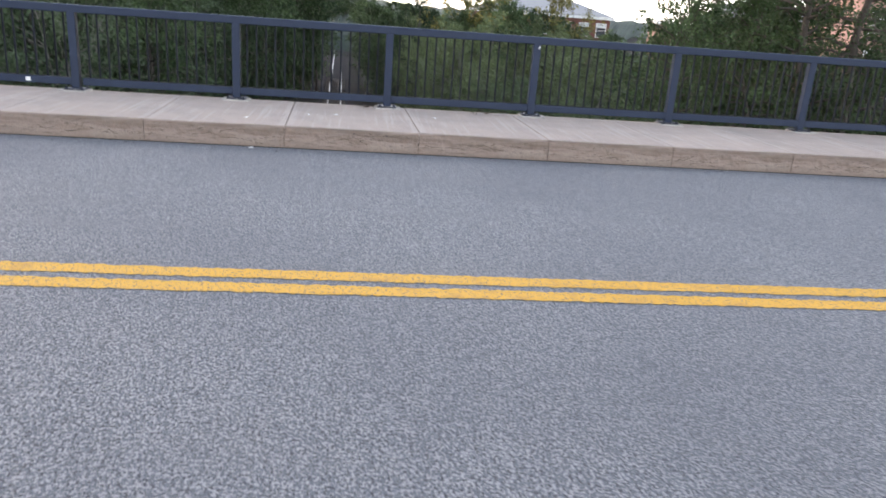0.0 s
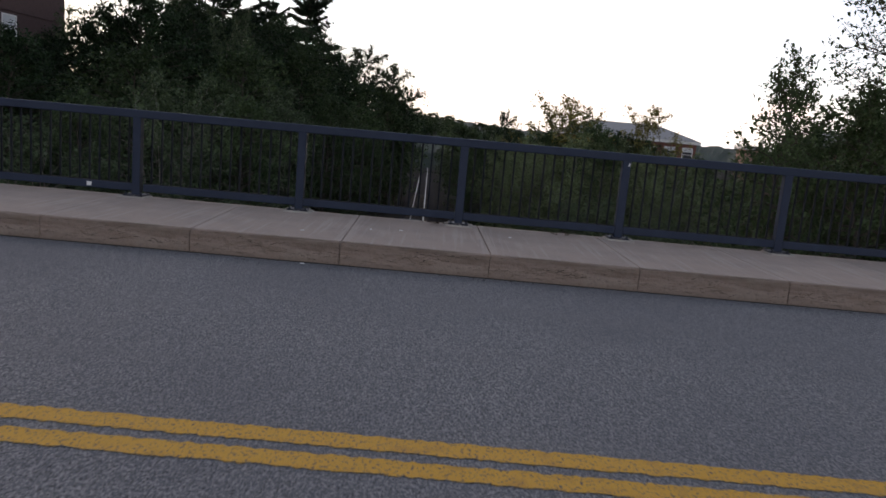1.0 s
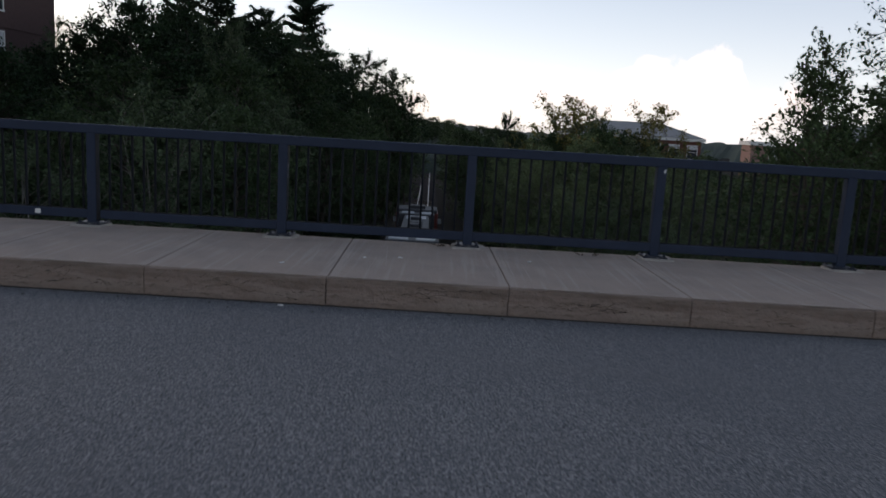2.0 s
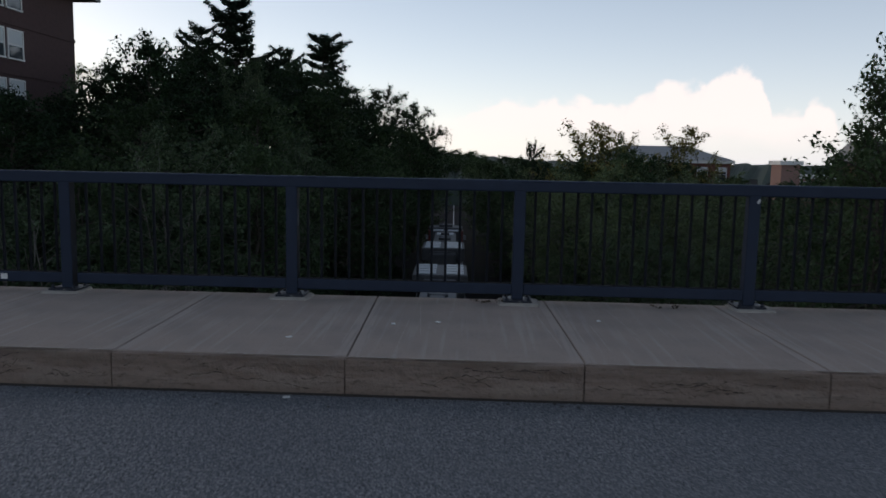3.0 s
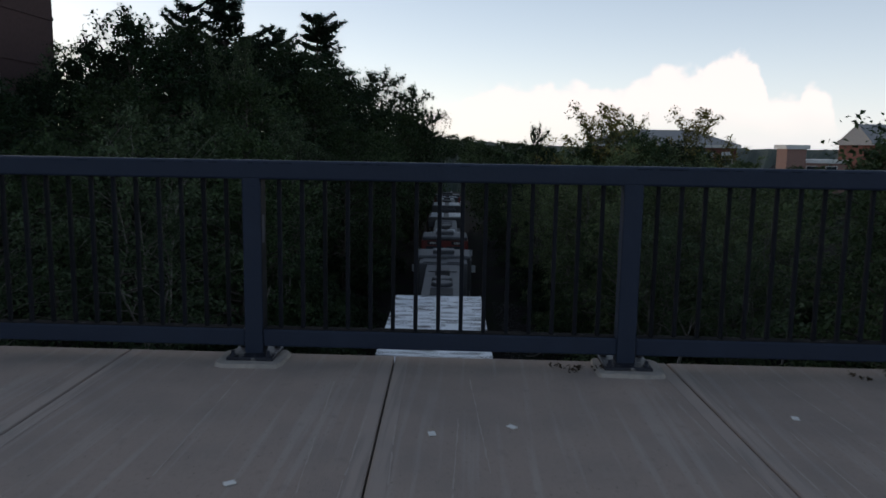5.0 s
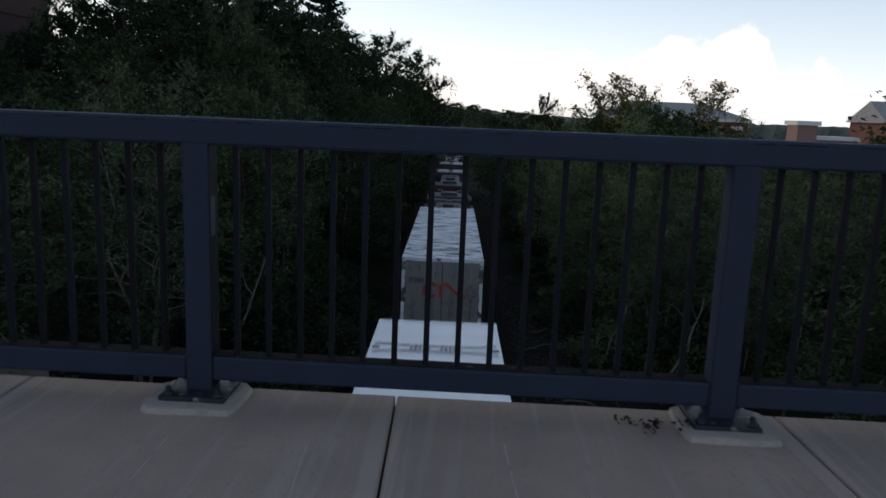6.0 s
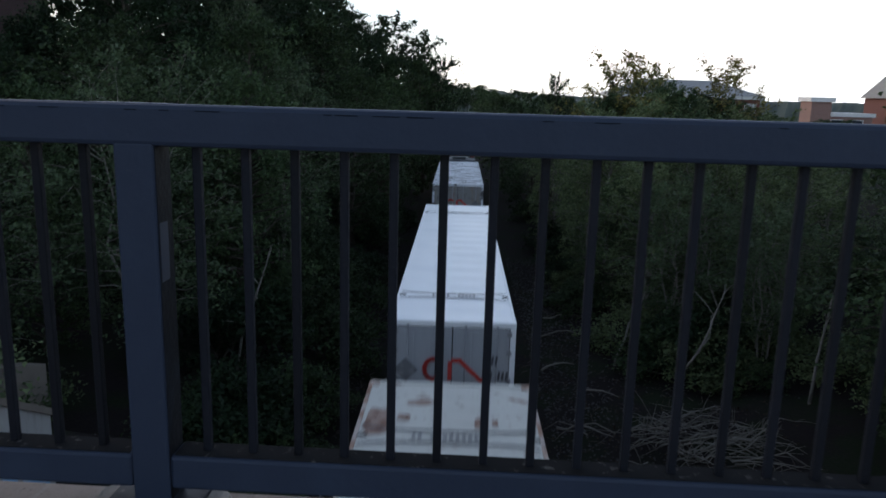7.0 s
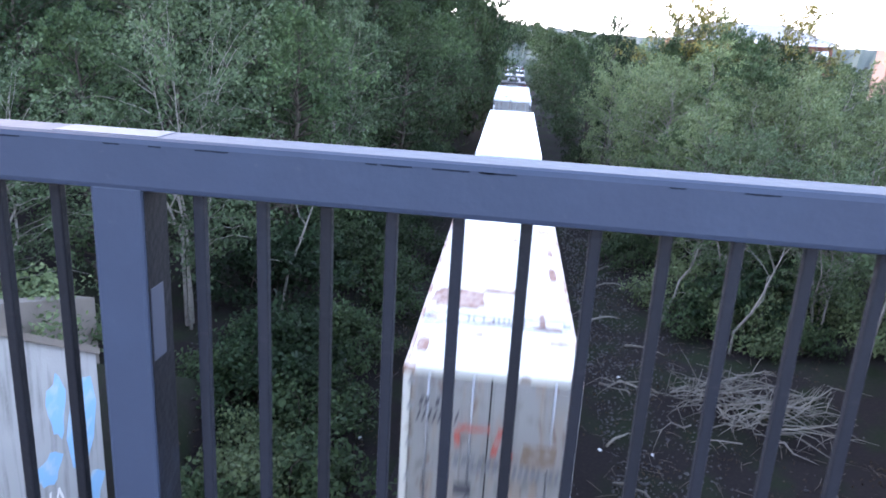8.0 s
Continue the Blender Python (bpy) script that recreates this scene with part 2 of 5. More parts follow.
# ---- mesh helpers ----
def box(bm, x0, x1, y0, y1, z0, z1, bevel=0.0):
    """A box with optionally bevelled edges, added to bm."""
    vs = [bm.verts.new((x, y, z)) for x in (x0, x1) for y in (y0, y1) for z in (z0, z1)]
    fs = [bm.faces.new([vs[i] for i in q]) for q in ((0, 1, 3, 2), (4, 6, 7, 5), (0, 4, 5, 1), (2, 3, 7, 6), (0, 2, 6, 4), (1, 5, 7, 3))]
    if bevel:
        es = {e for f in fs for e in f.edges}
        bmesh.ops.bevel(bm, geom=list(es), offset=bevel, segments=2, affect="EDGES", profile=0.5)
    return bm


def boxes(*specs, bevel=0.0):
    bm = bmesh.new()
    for sp in specs:
        box(bm, *sp, bevel=bevel)
    return bm


def tube(bm, pts, radii, sides=7, caps=True):
    """A tapered tube through pts."""
    rings = []
    for i, p in enumerate(pts):
        a, b = Vector(pts[max(i - 1, 0)]), Vector(pts[min(i + 1, len(pts) - 1)])
        d = (b - a).normalized()
        u = d.cross(Vector((0.31, 0.87, 0.4))).normalized()
        v = d.cross(u)
        rings.append([bm.verts.new(Vector(p) + (u * math.cos(k * math.tau / sides) + v * math.sin(k * math.tau / sides)) * radii[i]) for k in range(sides)])
    for r0, r1 in zip(rings, rings[1:]):
        for k in range(sides):
            bm.faces.new((r0[k], r0[(k + 1) % sides], r1[(k + 1) % sides], r1[k])).smooth = True
    if caps:
        bm.faces.new(rings[0][::-1])
        bm.faces.new(rings[-1])
    return bm


def mesh_of(bm, name, mat):
    bmesh.ops.recalc_face_normals(bm, faces=bm.faces)
    me = bpy.data.meshes.new(name)
    bm.to_mesh(me)
    bm.free()
    me.materials.append(mat)
    return me


def part(name, bm, mat, parent=None, label="", at=None):
    """Links a bmesh (or a ready mesh) as one mesh object under a thing or part."""
    me = bm if isinstance(bm, bpy.types.Mesh) else mesh_of(bm, name, mat)
    ob = new(name, me)
    if parent is not None:
        ob.parent = parent
    if at is not None:
        ob.matrix_basis = at
    if label:
        ob["label"] = label
    return ob


def thing(name, label, category, m=None, group="", kind=""):
    ob = new(name)
    ob.empty_display_size = 0.3
    if m is not None:
        ob.matrix_basis = m
    return tagged(ob, label, category, group, kind)


# ---- bridge and ground ----
ROAD_Z, SLAB, EDGE = -0.235, 1.487, 0.12
TRACK_Z = -9.55          # top of the rails
HEADING = 1.64           # degrees, the line's turn to the left of +y


def track_x(y):
    return 0.76 - 0.0286 * y


def ground_z(x, y):
    """Height of the ground: a cutting along the line, banks beside it and the road's embankment."""
    d = x - track_x(y)
    if d > 0:
        z = -9.8 + 2.6 * min(max((d - 7) / 24, 0), 1) + 3.5 * min(max((d - 30) / 60, 0), 1)
    else:
        z = -9.8 + 1.6 * min(max((-d - 4) / 4, 0), 1) + 3.4 * min(max((-d - 8) / 16, 0), 1) + 2 * min(max((-d - 24) / 60, 0), 1)
    z += 0.25 * noise.noise((x * 0.25, y * 0.25, 0)) * min(1, max(0, (abs(d) - 3) / 3))
    bank = -0.5 - 0.57 * max(0.0, abs(y + 5) - 7.6)
    if x < -6.3 or x > 15:
        edge = min(1, (-6.3 - x) / 0.6 if x < 0 else (x - 15) / 3)
        if bank > z:
            z = z + (bank - z) * edge
    return z


def build_ground():
    xs = sorted({*[i * 1.0 for i in range(-40, 51)], -6.31, -6.3, *[s * (50 * 1.35 ** k) for k in range(1, 13) for s in (-1, 1)]})
    ys = sorted({*[i * 1.0 for i in range(-24, 81)], *[80 * 1.3 ** k for k in range(1, 13)], *[-24 * 1.4 ** k for k in range(1, 11)]})
    verts = [(x, y, ground_z(x, y)) for y in ys for x in xs]
    w = len(xs)
    faces = [(j * w + i, j * w + i + 1, (j + 1) * w + i + 1, (j + 1) * w + i) for j in range(len(ys) - 1) for i in range(w - 1)]
    me = bpy.data.meshes.new("ground")
    me.from_pydata(verts, [], faces)
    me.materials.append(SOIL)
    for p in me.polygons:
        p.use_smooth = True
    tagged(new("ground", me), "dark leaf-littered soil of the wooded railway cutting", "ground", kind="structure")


build_ground()


def skewed(bm):
    """The pavement's joints run slightly askew to the railing."""
    for v in bm.verts:
        v.co.x -= 0.036 * (v.co.y + 1.75)
    return bm


def build_bridge():
    tagged(part("bridge_deck", boxes((-7.5, 16, -12.4, 0.06, -1.5, ROAD_Z - 0.2)), OLDWALL), "grey concrete bridge deck over the railway", "bridge", kind="structure")
    road = tagged(part("road", boxes((-120, 120, -10.0, -1.97, ROAD_Z - 0.195, ROAD_Z)), ASPHALT), "grey worn asphalt road across the bridge", "road", kind="structure")
    for y0, y1 in ((-6.12, -5.97), (-6.35, -6.205)):
        bm = bmesh.new()
        xs = [-16 + i * 0.03 for i in range(1201)]
        rng = random.Random(int(-y0 * 100))
        lo = [bm.verts.new((x, y0 + rng.uniform(-0.011, 0.011), ROAD_Z + 0.004)) for x in xs]
        hi = [bm.verts.new((x, y1 + rng.uniform(-0.011, 0.011), ROAD_Z + 0.004)) for x in xs]
        for i in range(1200):
            bm.faces.new((lo[i], lo[i + 1], hi[i + 1], hi[i]))
        part("centre_line", bm, YELLOW, road, "worn yellow painted centre line")
    walkway = tagged(part("pavement", boxes((-60, 60, -1.9, EDGE - 0.03, -0.4, -0.03)), CRACK), "pale brushed concrete pavement slabs with tooled joints", "pavement", kind="structure")
    me = None
    for i in range(-14, 16):
        if me is None:
            me = mesh_of(skewed(boxes((0.004, SLAB - 0.004, -1.956, EDGE, -0.12, 0.0), bevel=0.005)), "slab", CONCRETE)
        slab = part("slab", me, CONCRETE, walkway, at=pose(0.824 + i * SLAB, 0, 0))
        for x0, x1 in ((0.012, 0.075), (SLAB - 0.075, SLAB - 0.012)):
            part("trowelled_edge", skewed(boxes((x0, x1, -1.945, EDGE - 0.01, -0.01, 0.0012))), TROWEL, slab, "smooth paler trowelled edge")
    # thin pale ridges that the trowel left, broken and uneven
    srng = random.Random(9)
    for i in range(-6, 8):
        bm = bmesh.new()
        for x in (0.085, SLAB - 0.085, *[srng.uniform(0.2, SLAB - 0.2) for k in range(2)]):
            drift, y = srng.uniform(-0.05, 0.05), srng.uniform(-1.72, -1.3)
            end = y + srng.uniform(0.5, 1.4)
            last = None
            while y < min(end, 0.05):
                wd = srng.uniform(0.0008, 0.0045)
                xx = x + drift * (y + 1.7) + srng.uniform(-0.002, 0.002)
                here = (bm.verts.new((xx - wd, y, 0.0016)), bm.verts.new((xx + wd, y, 0.0016)))
                if last and srng.random() > 0.1:
                    bm.faces.new((last[0], last[1], here[1], here[0]))
                last = here
                y += 0.035
        part("trowel_ridge", skewed(bm), RIDGE, walkway, "pale broken trowel ridges", at=pose(0.824 + i * SLAB, 0, 0))
    kerb = tagged(part("kerb", boxes((-60, 60, -1.95, -1.76, -0.6, -0.05)), CRACK), "stained cracked concrete kerb beside the road", "kerb", kind="structure")
    rng = random.Random(4)
    shapes = []
    for v in range(4):
        bm = bmesh.new()
        n, rows = 30, ((-1.748, -0.007), (-1.958, -0.007), (-1.984, -0.013), (-1.992, -0.05), (-1.99, -0.12), (-1.993, -0.19), (-1.985, -0.3))
        grid = []
        for i in range(n + 1):
            x = 0.004 + (SLAB - 0.008) * i / n
            grid.append([bm.verts.new((x, y + (0.006 * noise.noise((x * 6, j * 3.0, v * 7)) if j > 1 else 0) + (0.012 if j == 4 and noise.noise((x * 4, 9, v)) > 0.15 else 0), z + (0.003 * noise.noise((x * 9, j, v)) if j == 2 else 0))) for j, (y, z) in enumerate(rows)])
        for a, b in zip(grid, grid[1:]):
            for j in range(len(rows) - 1):
                bm.faces.new((a[j], b[j], b[j + 1], a[j + 1]))
        for ring in (grid[0], grid[-1]):
            bm.faces.new([*ring, bm.verts.new((ring[0].co.x, -1.748, -0.3))])
        shapes.append(mesh_of(bm, "kerb_stone", KERB))
    for i in range(-14, 16):
        part("kerb_stone", shapes[i % 4], KERB, kerb, at=pose(0.824 + i * SLAB, 0, 0))
    # cracks that wander along the kerb's face
    for i in range(-8, 10):
        bm = bmesh.new()
        for c in range(rng.choice((6, 8, 10))):
            x, z = 0.824 + i * SLAB + rng.uniform(0.02, 1.25), rng.uniform(-0.17, -0.05)
            top, bot = [], []
            for k in range(rng.randint(5, 22)):
                wd = rng.choice((0.0005, 0.0009, 0.0014, 0.003)) * rng.uniform(0.6, 1.2)
                top.append(bm.verts.new((x, -1.999 + 0.002 * rng.random(), z + wd)))
                bot.append(bm.verts.new((x, -1.999 + 0.002 * rng.random(), z - wd)))
                x += rng.uniform(0.008, 0.035)
                z = min(-0.03, max(-0.2, z + rng.uniform(-0.013, 0.013) * (2.2 if c % 4 == 0 else 1)))
            for k in range(len(top) - 1):
                bm.faces.new((bot[k], bot[k + 1], top[k + 1], top[k]))
        part("crack", bm, CRACK, kerb)
    # pale worn line where the pavement's edge is chipped
    for i in range(-8, 10):
        bm = bmesh.new()
        last, on = None, True
        for k in range(70):
            x = 0.83 + i * SLAB + (SLAB - 0.012) * k / 69
            if rng.random() < 0.09:
                on = not on
            wd = rng.uniform(0.003, 0.013)
            here = (bm.verts.new((x, -1.962 + wd, 0.0022)), bm.verts.new((x, -1.966 - wd * 0.5, 0.0018)))
            if last and on:
                bm.faces.new((last[1], here[1], here[0], last[0]))
            last = here
        part("worn_edge", bm, GROUT, kerb, "pale chipped edge")
    tagged(part("gutter_seam", boxes((-60, 60, -2.03, -1.985, ROAD_Z - 0.05, ROAD_Z + 0.003)), CRACK), "dark gritty seam between kerb and asphalt", "gutter", kind="structure")
    tagged(part("pavement_far_side", boxes((-120, 120, -12.4, -10.0, -0.6, 0.0), bevel=0.01), CONCRETE), "plain concrete pavement on the other side of the road", "pavement", kind="structure")
    # abutments below the deck
    tagged(part("abutment_wall", boxes((-7.5, -6.0, -12.4, 0.05, -10, -1.5)), WALLC), "pale concrete bridge abutment", "wall", kind="structure")
    tagged(part("abutment_wall", boxes((14.5, 16, -12.4, 0.05, -10, -1.5)), WALLC), "pale concrete bridge abutment", "wall", kind="structure")


build_bridge()


def prism(bm, outline, x0, x1):
    """Extrudes an outline in the y-z plane from x0 to x1."""
    a = [bm.verts.new((x0, y, z)) for y, z in outline]
    b = [bm.verts.new((x1, y, z)) for y, z in outline]
    n = len(outline)
    bm.faces.new(a)
    bm.faces.new(b[::-1])
    for i in range(n):
        bm.faces.new((a[i], b[i], b[(i + 1) % n], a[(i + 1) % n]))
    return bm


def build_wing_wall():
    top = lambda y: -2.92 - 0.57 * (y - 7.23)
    bm = prism(bmesh.new(), [(0.06, -10), (9.3, -10), (9.3, top(9.3)), (2.6, top(2.6)), (0.06, top(2.6))], -6.5, -6.0)
    wall = tagged(part("wing_wall", bm, WALLC), "pale concrete wing wall with blue graffiti, sloping down the bank", "wall", kind="structure")
    bm = prism(bmesh.new(), [(2.0, top(2.0) + 0.02), (9.34, top(9.34) + 0.02), (9.34, top(9.34) - 0.1), (2.0, top(2.0) - 0.1)], -6.52, -5.95)
    part("coping", bm, OLDWALL, wall, "stained concrete coping")
    # a painted blue shape with curved outline, and pale letter strokes
    bm = bmesh.new()
    pts = [(8.35, -5.2), (8.5, -4.75), (8.8, -4.4), (9.1, -4.5), (9.2, -5.0), (9.05, -5.6), (8.75, -6.0), (8.45, -5.8)]
    bm.faces.new([bm.verts.new((-5.994, y, z)) for y, z in pts])
    part("graffiti", bm, GRAFFITI, wall, "light blue graffiti")
    for cy, cz, ry, rz in ((8.2, -4.6, 0.22, 0.5), (7.9, -5.5, 0.3, 0.25), (8.9, -6.5, 0.35, 0.3)):
        bm = bmesh.new()
        bm.faces.new([bm.verts.new((-5.9965, cy + ry * math.cos(a) * (1 + 0.25 * math.sin(3 * a)), cz + rz * math.sin(a) * (1 + 0.2 * math.cos(5 * a)))) for a in [k * math.tau / 18 for k in range(18)]])
        part("graffiti_patch", bm, GRAFFITI, wall, "faded painted patch")
    bm = bmesh.new()
    for y0, z0, y1, z1 in ((7.6, -6.3, 7.64, -5.9), (7.64, -5.9, 7.8, -6.25), (7.8, -6.25, 7.85, -5.85), (7.95, -6.2, 8.05, -5.9), (8.05, -5.9, 8.15, -6.2)):
        d = Vector((0, y1 - y0, z1 - z0)).normalized() * 0.025
        nrm = Vector((0, -d.z, d.y))
        bm.faces.new([bm.verts.new(Vector((-5.992, yy, zz)) + s * nrm) for yy, zz, s in ((y0, z0, 1), (y0, z0, -1), (y1, z1, -1), (y1, z1, 1))])
    part("graffiti_stroke", bm, WHITEPAINT, wall, "white painted strokes")
    tagged(part("retaining_wall", prism(bmesh.new(), [(4, -8), (13.5, -8), (13.5, -5.0), (4, -2.0)], -9.2, -8.6), OLDWALL), "brown weathered concrete retaining wall above the wing wall", "wall", kind="structure")


build_wing_wall()


# ---- railing ----
POST, BARS = 2.0, 15


def build_railing():
    rail = thing("bridge_railing", "dark blue-grey painted steel bridge railing with square balusters", "railing")
    post = mesh_of(boxes((-0.05, 0.05, 0.0, 0.1, 0.02, 0.98), bevel=0.008), "post", RAILPAINT)
    # thin near-black plate over the +x side of every post
    worn = mesh_of(boxes((0.0495, 0.0515, 0.007, 0.093, 0.035, 0.968)), "post_side", BARDARK)
    top = part("top_rail", boxes((-14.1, 20.1, -0.002, 0.102, 0.97, 1.07), bevel=0.012), RAILPAINT, rail)
    rng = random.Random(17)
    for i in range(34):
        x, ln = rng.uniform(-1.2, 3.2), rng.uniform(0.01, 0.07)
        bm = bmesh.new()
        lo, hi = [], []
        for k in range(7):
            xx, wd = x + ln * k / 6, rng.uniform(0.0003, 0.0014) * (0.3 if k in (0, 6) else 1)
            lo.append(bm.verts.new((xx, -0.0035, 1.0555 - wd)))
            hi.append(bm.verts.new((xx, -0.0035, 1.0575)))
        for k in range(6):
            bm.faces.new((lo[k], lo[k + 1], hi[k + 1], hi[k]))
        part("paint_chip", bm, CHIP, top, "dark chip along the top edge")
    for x, ln in ((-0.12, 0.2), (-1.5, 0.5), (1.9, 0.35), (3.1, 0.3)):
        part("rubbed_patch", boxes((x, x + ln, 0.014, 0.088, 1.069, 1.0712)), RUBBED, top, "pale rubbed paint on the rail's top")
    low = mesh_of(boxes((-POST / 2 + 0.05, POST / 2 - 0.05, 0.004, 0.096, 0.067, 0.162), bevel=0.01), "bottom_rail", RAILPAINT)
    grime = mesh_of(boxes((-POST / 2 + 0.06, POST / 2 - 0.06, 0.012, 0.09, 0.16, 0.1635)), "grime", GRIT)
    bar = mesh_of(boxes((-0.011, 0.011, 0.044, 0.066, 0.155, 0.975), bevel=0.004), "baluster", BARDARK)
    plate = mesh_of(boxes((-0.125, 0.125, -0.09, 0.16, 0.011, 0.029), bevel=0.004), "base_plate", BASEPAINT)
    bm = bmesh.new()
    tube(bm, [(0, 0, 0.025), (0, 0, 0.04), (0, 0, 0.0405), (0, 0, 0.062)], [0.02, 0.02, 0.011, 0.01], 6)
    bolts = mesh_of(bm, "bolt", BASEPAINT)
    pads = []
    for v in range(3):
        bm = bmesh.new()
        n = 22
        ring0, lip, ring1 = [], [], []
        for k in range(n):
            a = k * math.tau / n
            sx, sy = math.copysign(abs(math.cos(a)) ** 0.35, math.cos(a)), math.copysign(abs(math.sin(a)) ** 0.35, math.sin(a))
            wob = 1 + 0.08 * noise.noise((math.cos(a) * 2, math.sin(a) * 2, v * 5))
            ring0.append(bm.verts.new((0.006 + 0.184 * sx * wob, -0.022 + 0.162 * sy * wob, 0.0)))
            lip.append(bm.verts.new((0.006 + 0.176 * sx * wob, -0.02 + 0.152 * sy * wob, 0.017 + 0.008 * noise.noise((math.cos(a) * 3, math.sin(a) * 3, v * 4)))))
            ring1.append(bm.verts.new((0.165 * sx * wob, -0.008 + 0.128 * sy * wob, 0.0125)))
        for k in range(n):
            j = (k + 1) % n
            bm.faces.new((ring0[k], ring0[j], lip[j], lip[k]))
            bm.faces.new((lip[k], lip[j], ring1[j], ring1[k])).smooth = True
        bm.faces.new(ring1)
        pads.append(mesh_of(bm, "grout_pad", GROUT))
    for i in range(-7, 11):
        x = i * POST - (0.04 if i < 0 else 0)
        p = part("post", post, None, rail, at=pose(x, 0, 0))
        part("post_side", worn, None, p, "thin near-black plate on the post's right side")
        part("base_plate", plate, None, p, "dark painted plate with chipped edges")
        for bx in (-0.095, 0.095):
            for by in (-0.062, 0.13):
                part("bolt", bolts, None, p, at=pose(bx, by, 0))
        part("grout_pad", pads[i % 3], None, p, "rough pale grout pad")
        if i == 10:
            break
        c = i * POST + POST / 2
        lower = part("bottom_rail", low, None, rail, at=pose(c, 0, 0))
        part("grime", grime, None, lower, "black grit lying on the rail")
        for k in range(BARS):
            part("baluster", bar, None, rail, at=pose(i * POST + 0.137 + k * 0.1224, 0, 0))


build_railing()


# ---- railway ----
def build_track():
    bm = bmesh.new()
    prof = [(-3.4, -0.42), (-1.7, -0.2), (1.7, -0.2), (3.2, -0.42)]
    ys = [-60 + 4 * i for i in range(77)]
    rows = [[bm.verts.new((track_x(y) + dx + 0.15 * noise.noise((y, dx, 0)), y, TRACK_Z + dz + 0.06 * noise.noise((y * 0.7, dx, 3)))) for dx, dz in prof] for y in ys]
    for a, b in zip(rows, rows[1:]):
        for k in range(3):
            bm.faces.new((a[k], a[k + 1], b[k + 1], b[k]))
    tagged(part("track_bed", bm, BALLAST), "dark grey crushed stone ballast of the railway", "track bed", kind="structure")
    track = thing("railway_track", "steel rails on dark wooden sleepers", "railway track", pose(track_x(0), 0, TRACK_Z, 0, 0, HEADING), kind="structure")
    for sx in (-0.72, 0.72):
        bm = boxes((sx - 0.035, sx + 0.035, -60, 247, -0.04, 0.0), (sx - 0.01, sx + 0.01, -60, 247, -0.14, -0.03), (sx - 0.07, sx + 0.07, -60, 247, -0.17, -0.14))
        part("rail", bm, RUSTSTEEL, track, "shiny worn steel rail")
    tie = mesh_of(boxes((-1.3, 1.3, -0.11, 0.11, -0.34, -0.17)), "sleeper", TIE)
    for i in range(200):
        part("sleeper", tie, None, track, at=pose(0, -6 + i * 0.55, 0))


build_track()


# ---- trees ----
def leaves_at(name, p, size, mat, rng, droop=0.25):
    """One leaf at each point, lying mostly flat to the sky with a drooping tip, as one mesh."""
    n = len(p)
    up = rng.normal(size=(n, 3)) * 0.55 + np.array([0, 0, 1.0])
    up /= np.linalg.norm(up, axis=1)[:, None]
    a = np.cross(up, rng.normal(size=(n, 3)))
    a /= np.linalg.norm(a, axis=1)[:, None]
    b = np.cross(up, a)
    s = size * rng.uniform(0.6, 1.3, size=(n, 1))
    v = np.empty((n, 4, 3))
    v[:, 0] = p - a * s * 0.5
    v[:, 1] = p + b * s * 0.32
    v[:, 2] = p + a * s * 0.5 - np.array([0, 0, droop]) * s
    v[:, 3] = p - b * s * 0.32
    me = bpy.data.meshes.new(name)
    me.vertices.add(n * 4)
    me.vertices.foreach_set("co", v.reshape(-1))
    me.loops.add(n * 4)
    me.loops.foreach_set("vertex_index", np.arange(n * 4, dtype=np.int32))
    me.polygons.add(n)
    me.polygons.foreach_set("loop_start", np.arange(0, n * 4, 4, dtype=np.int32))
    me.update(calc_edges=True)
    me.materials.append(mat)
    return me


def leaf_cloud(name, centres, radii, per, size, mat, rng, flat=0.6):
    """Many small leaves round the given clump centres, as one mesh."""
    c = np.repeat(np.array(centres), per, axis=0)
    r = np.repeat(np.array(radii), per)[:, None]
    off = rng.normal(size=(len(c), 3)) * 0.4
    off[:, 2] *= flat
    return leaves_at(name, c + off * r, size, mat, rng)


def limb_path(p0, p1, rng, wob=0.12, n=5):
    p0, p1 = Vector(p0), Vector(p1)
    ln = (p1 - p0).length
    return [p0.lerp(p1, i / n) + Vector(rng.normal(size=3)) * (wob * ln / n if 0 < i < n else 0) + Vector((0, 0, 0.1 * ln * math.sin(math.pi * i / n))) for i in range(n + 1)]


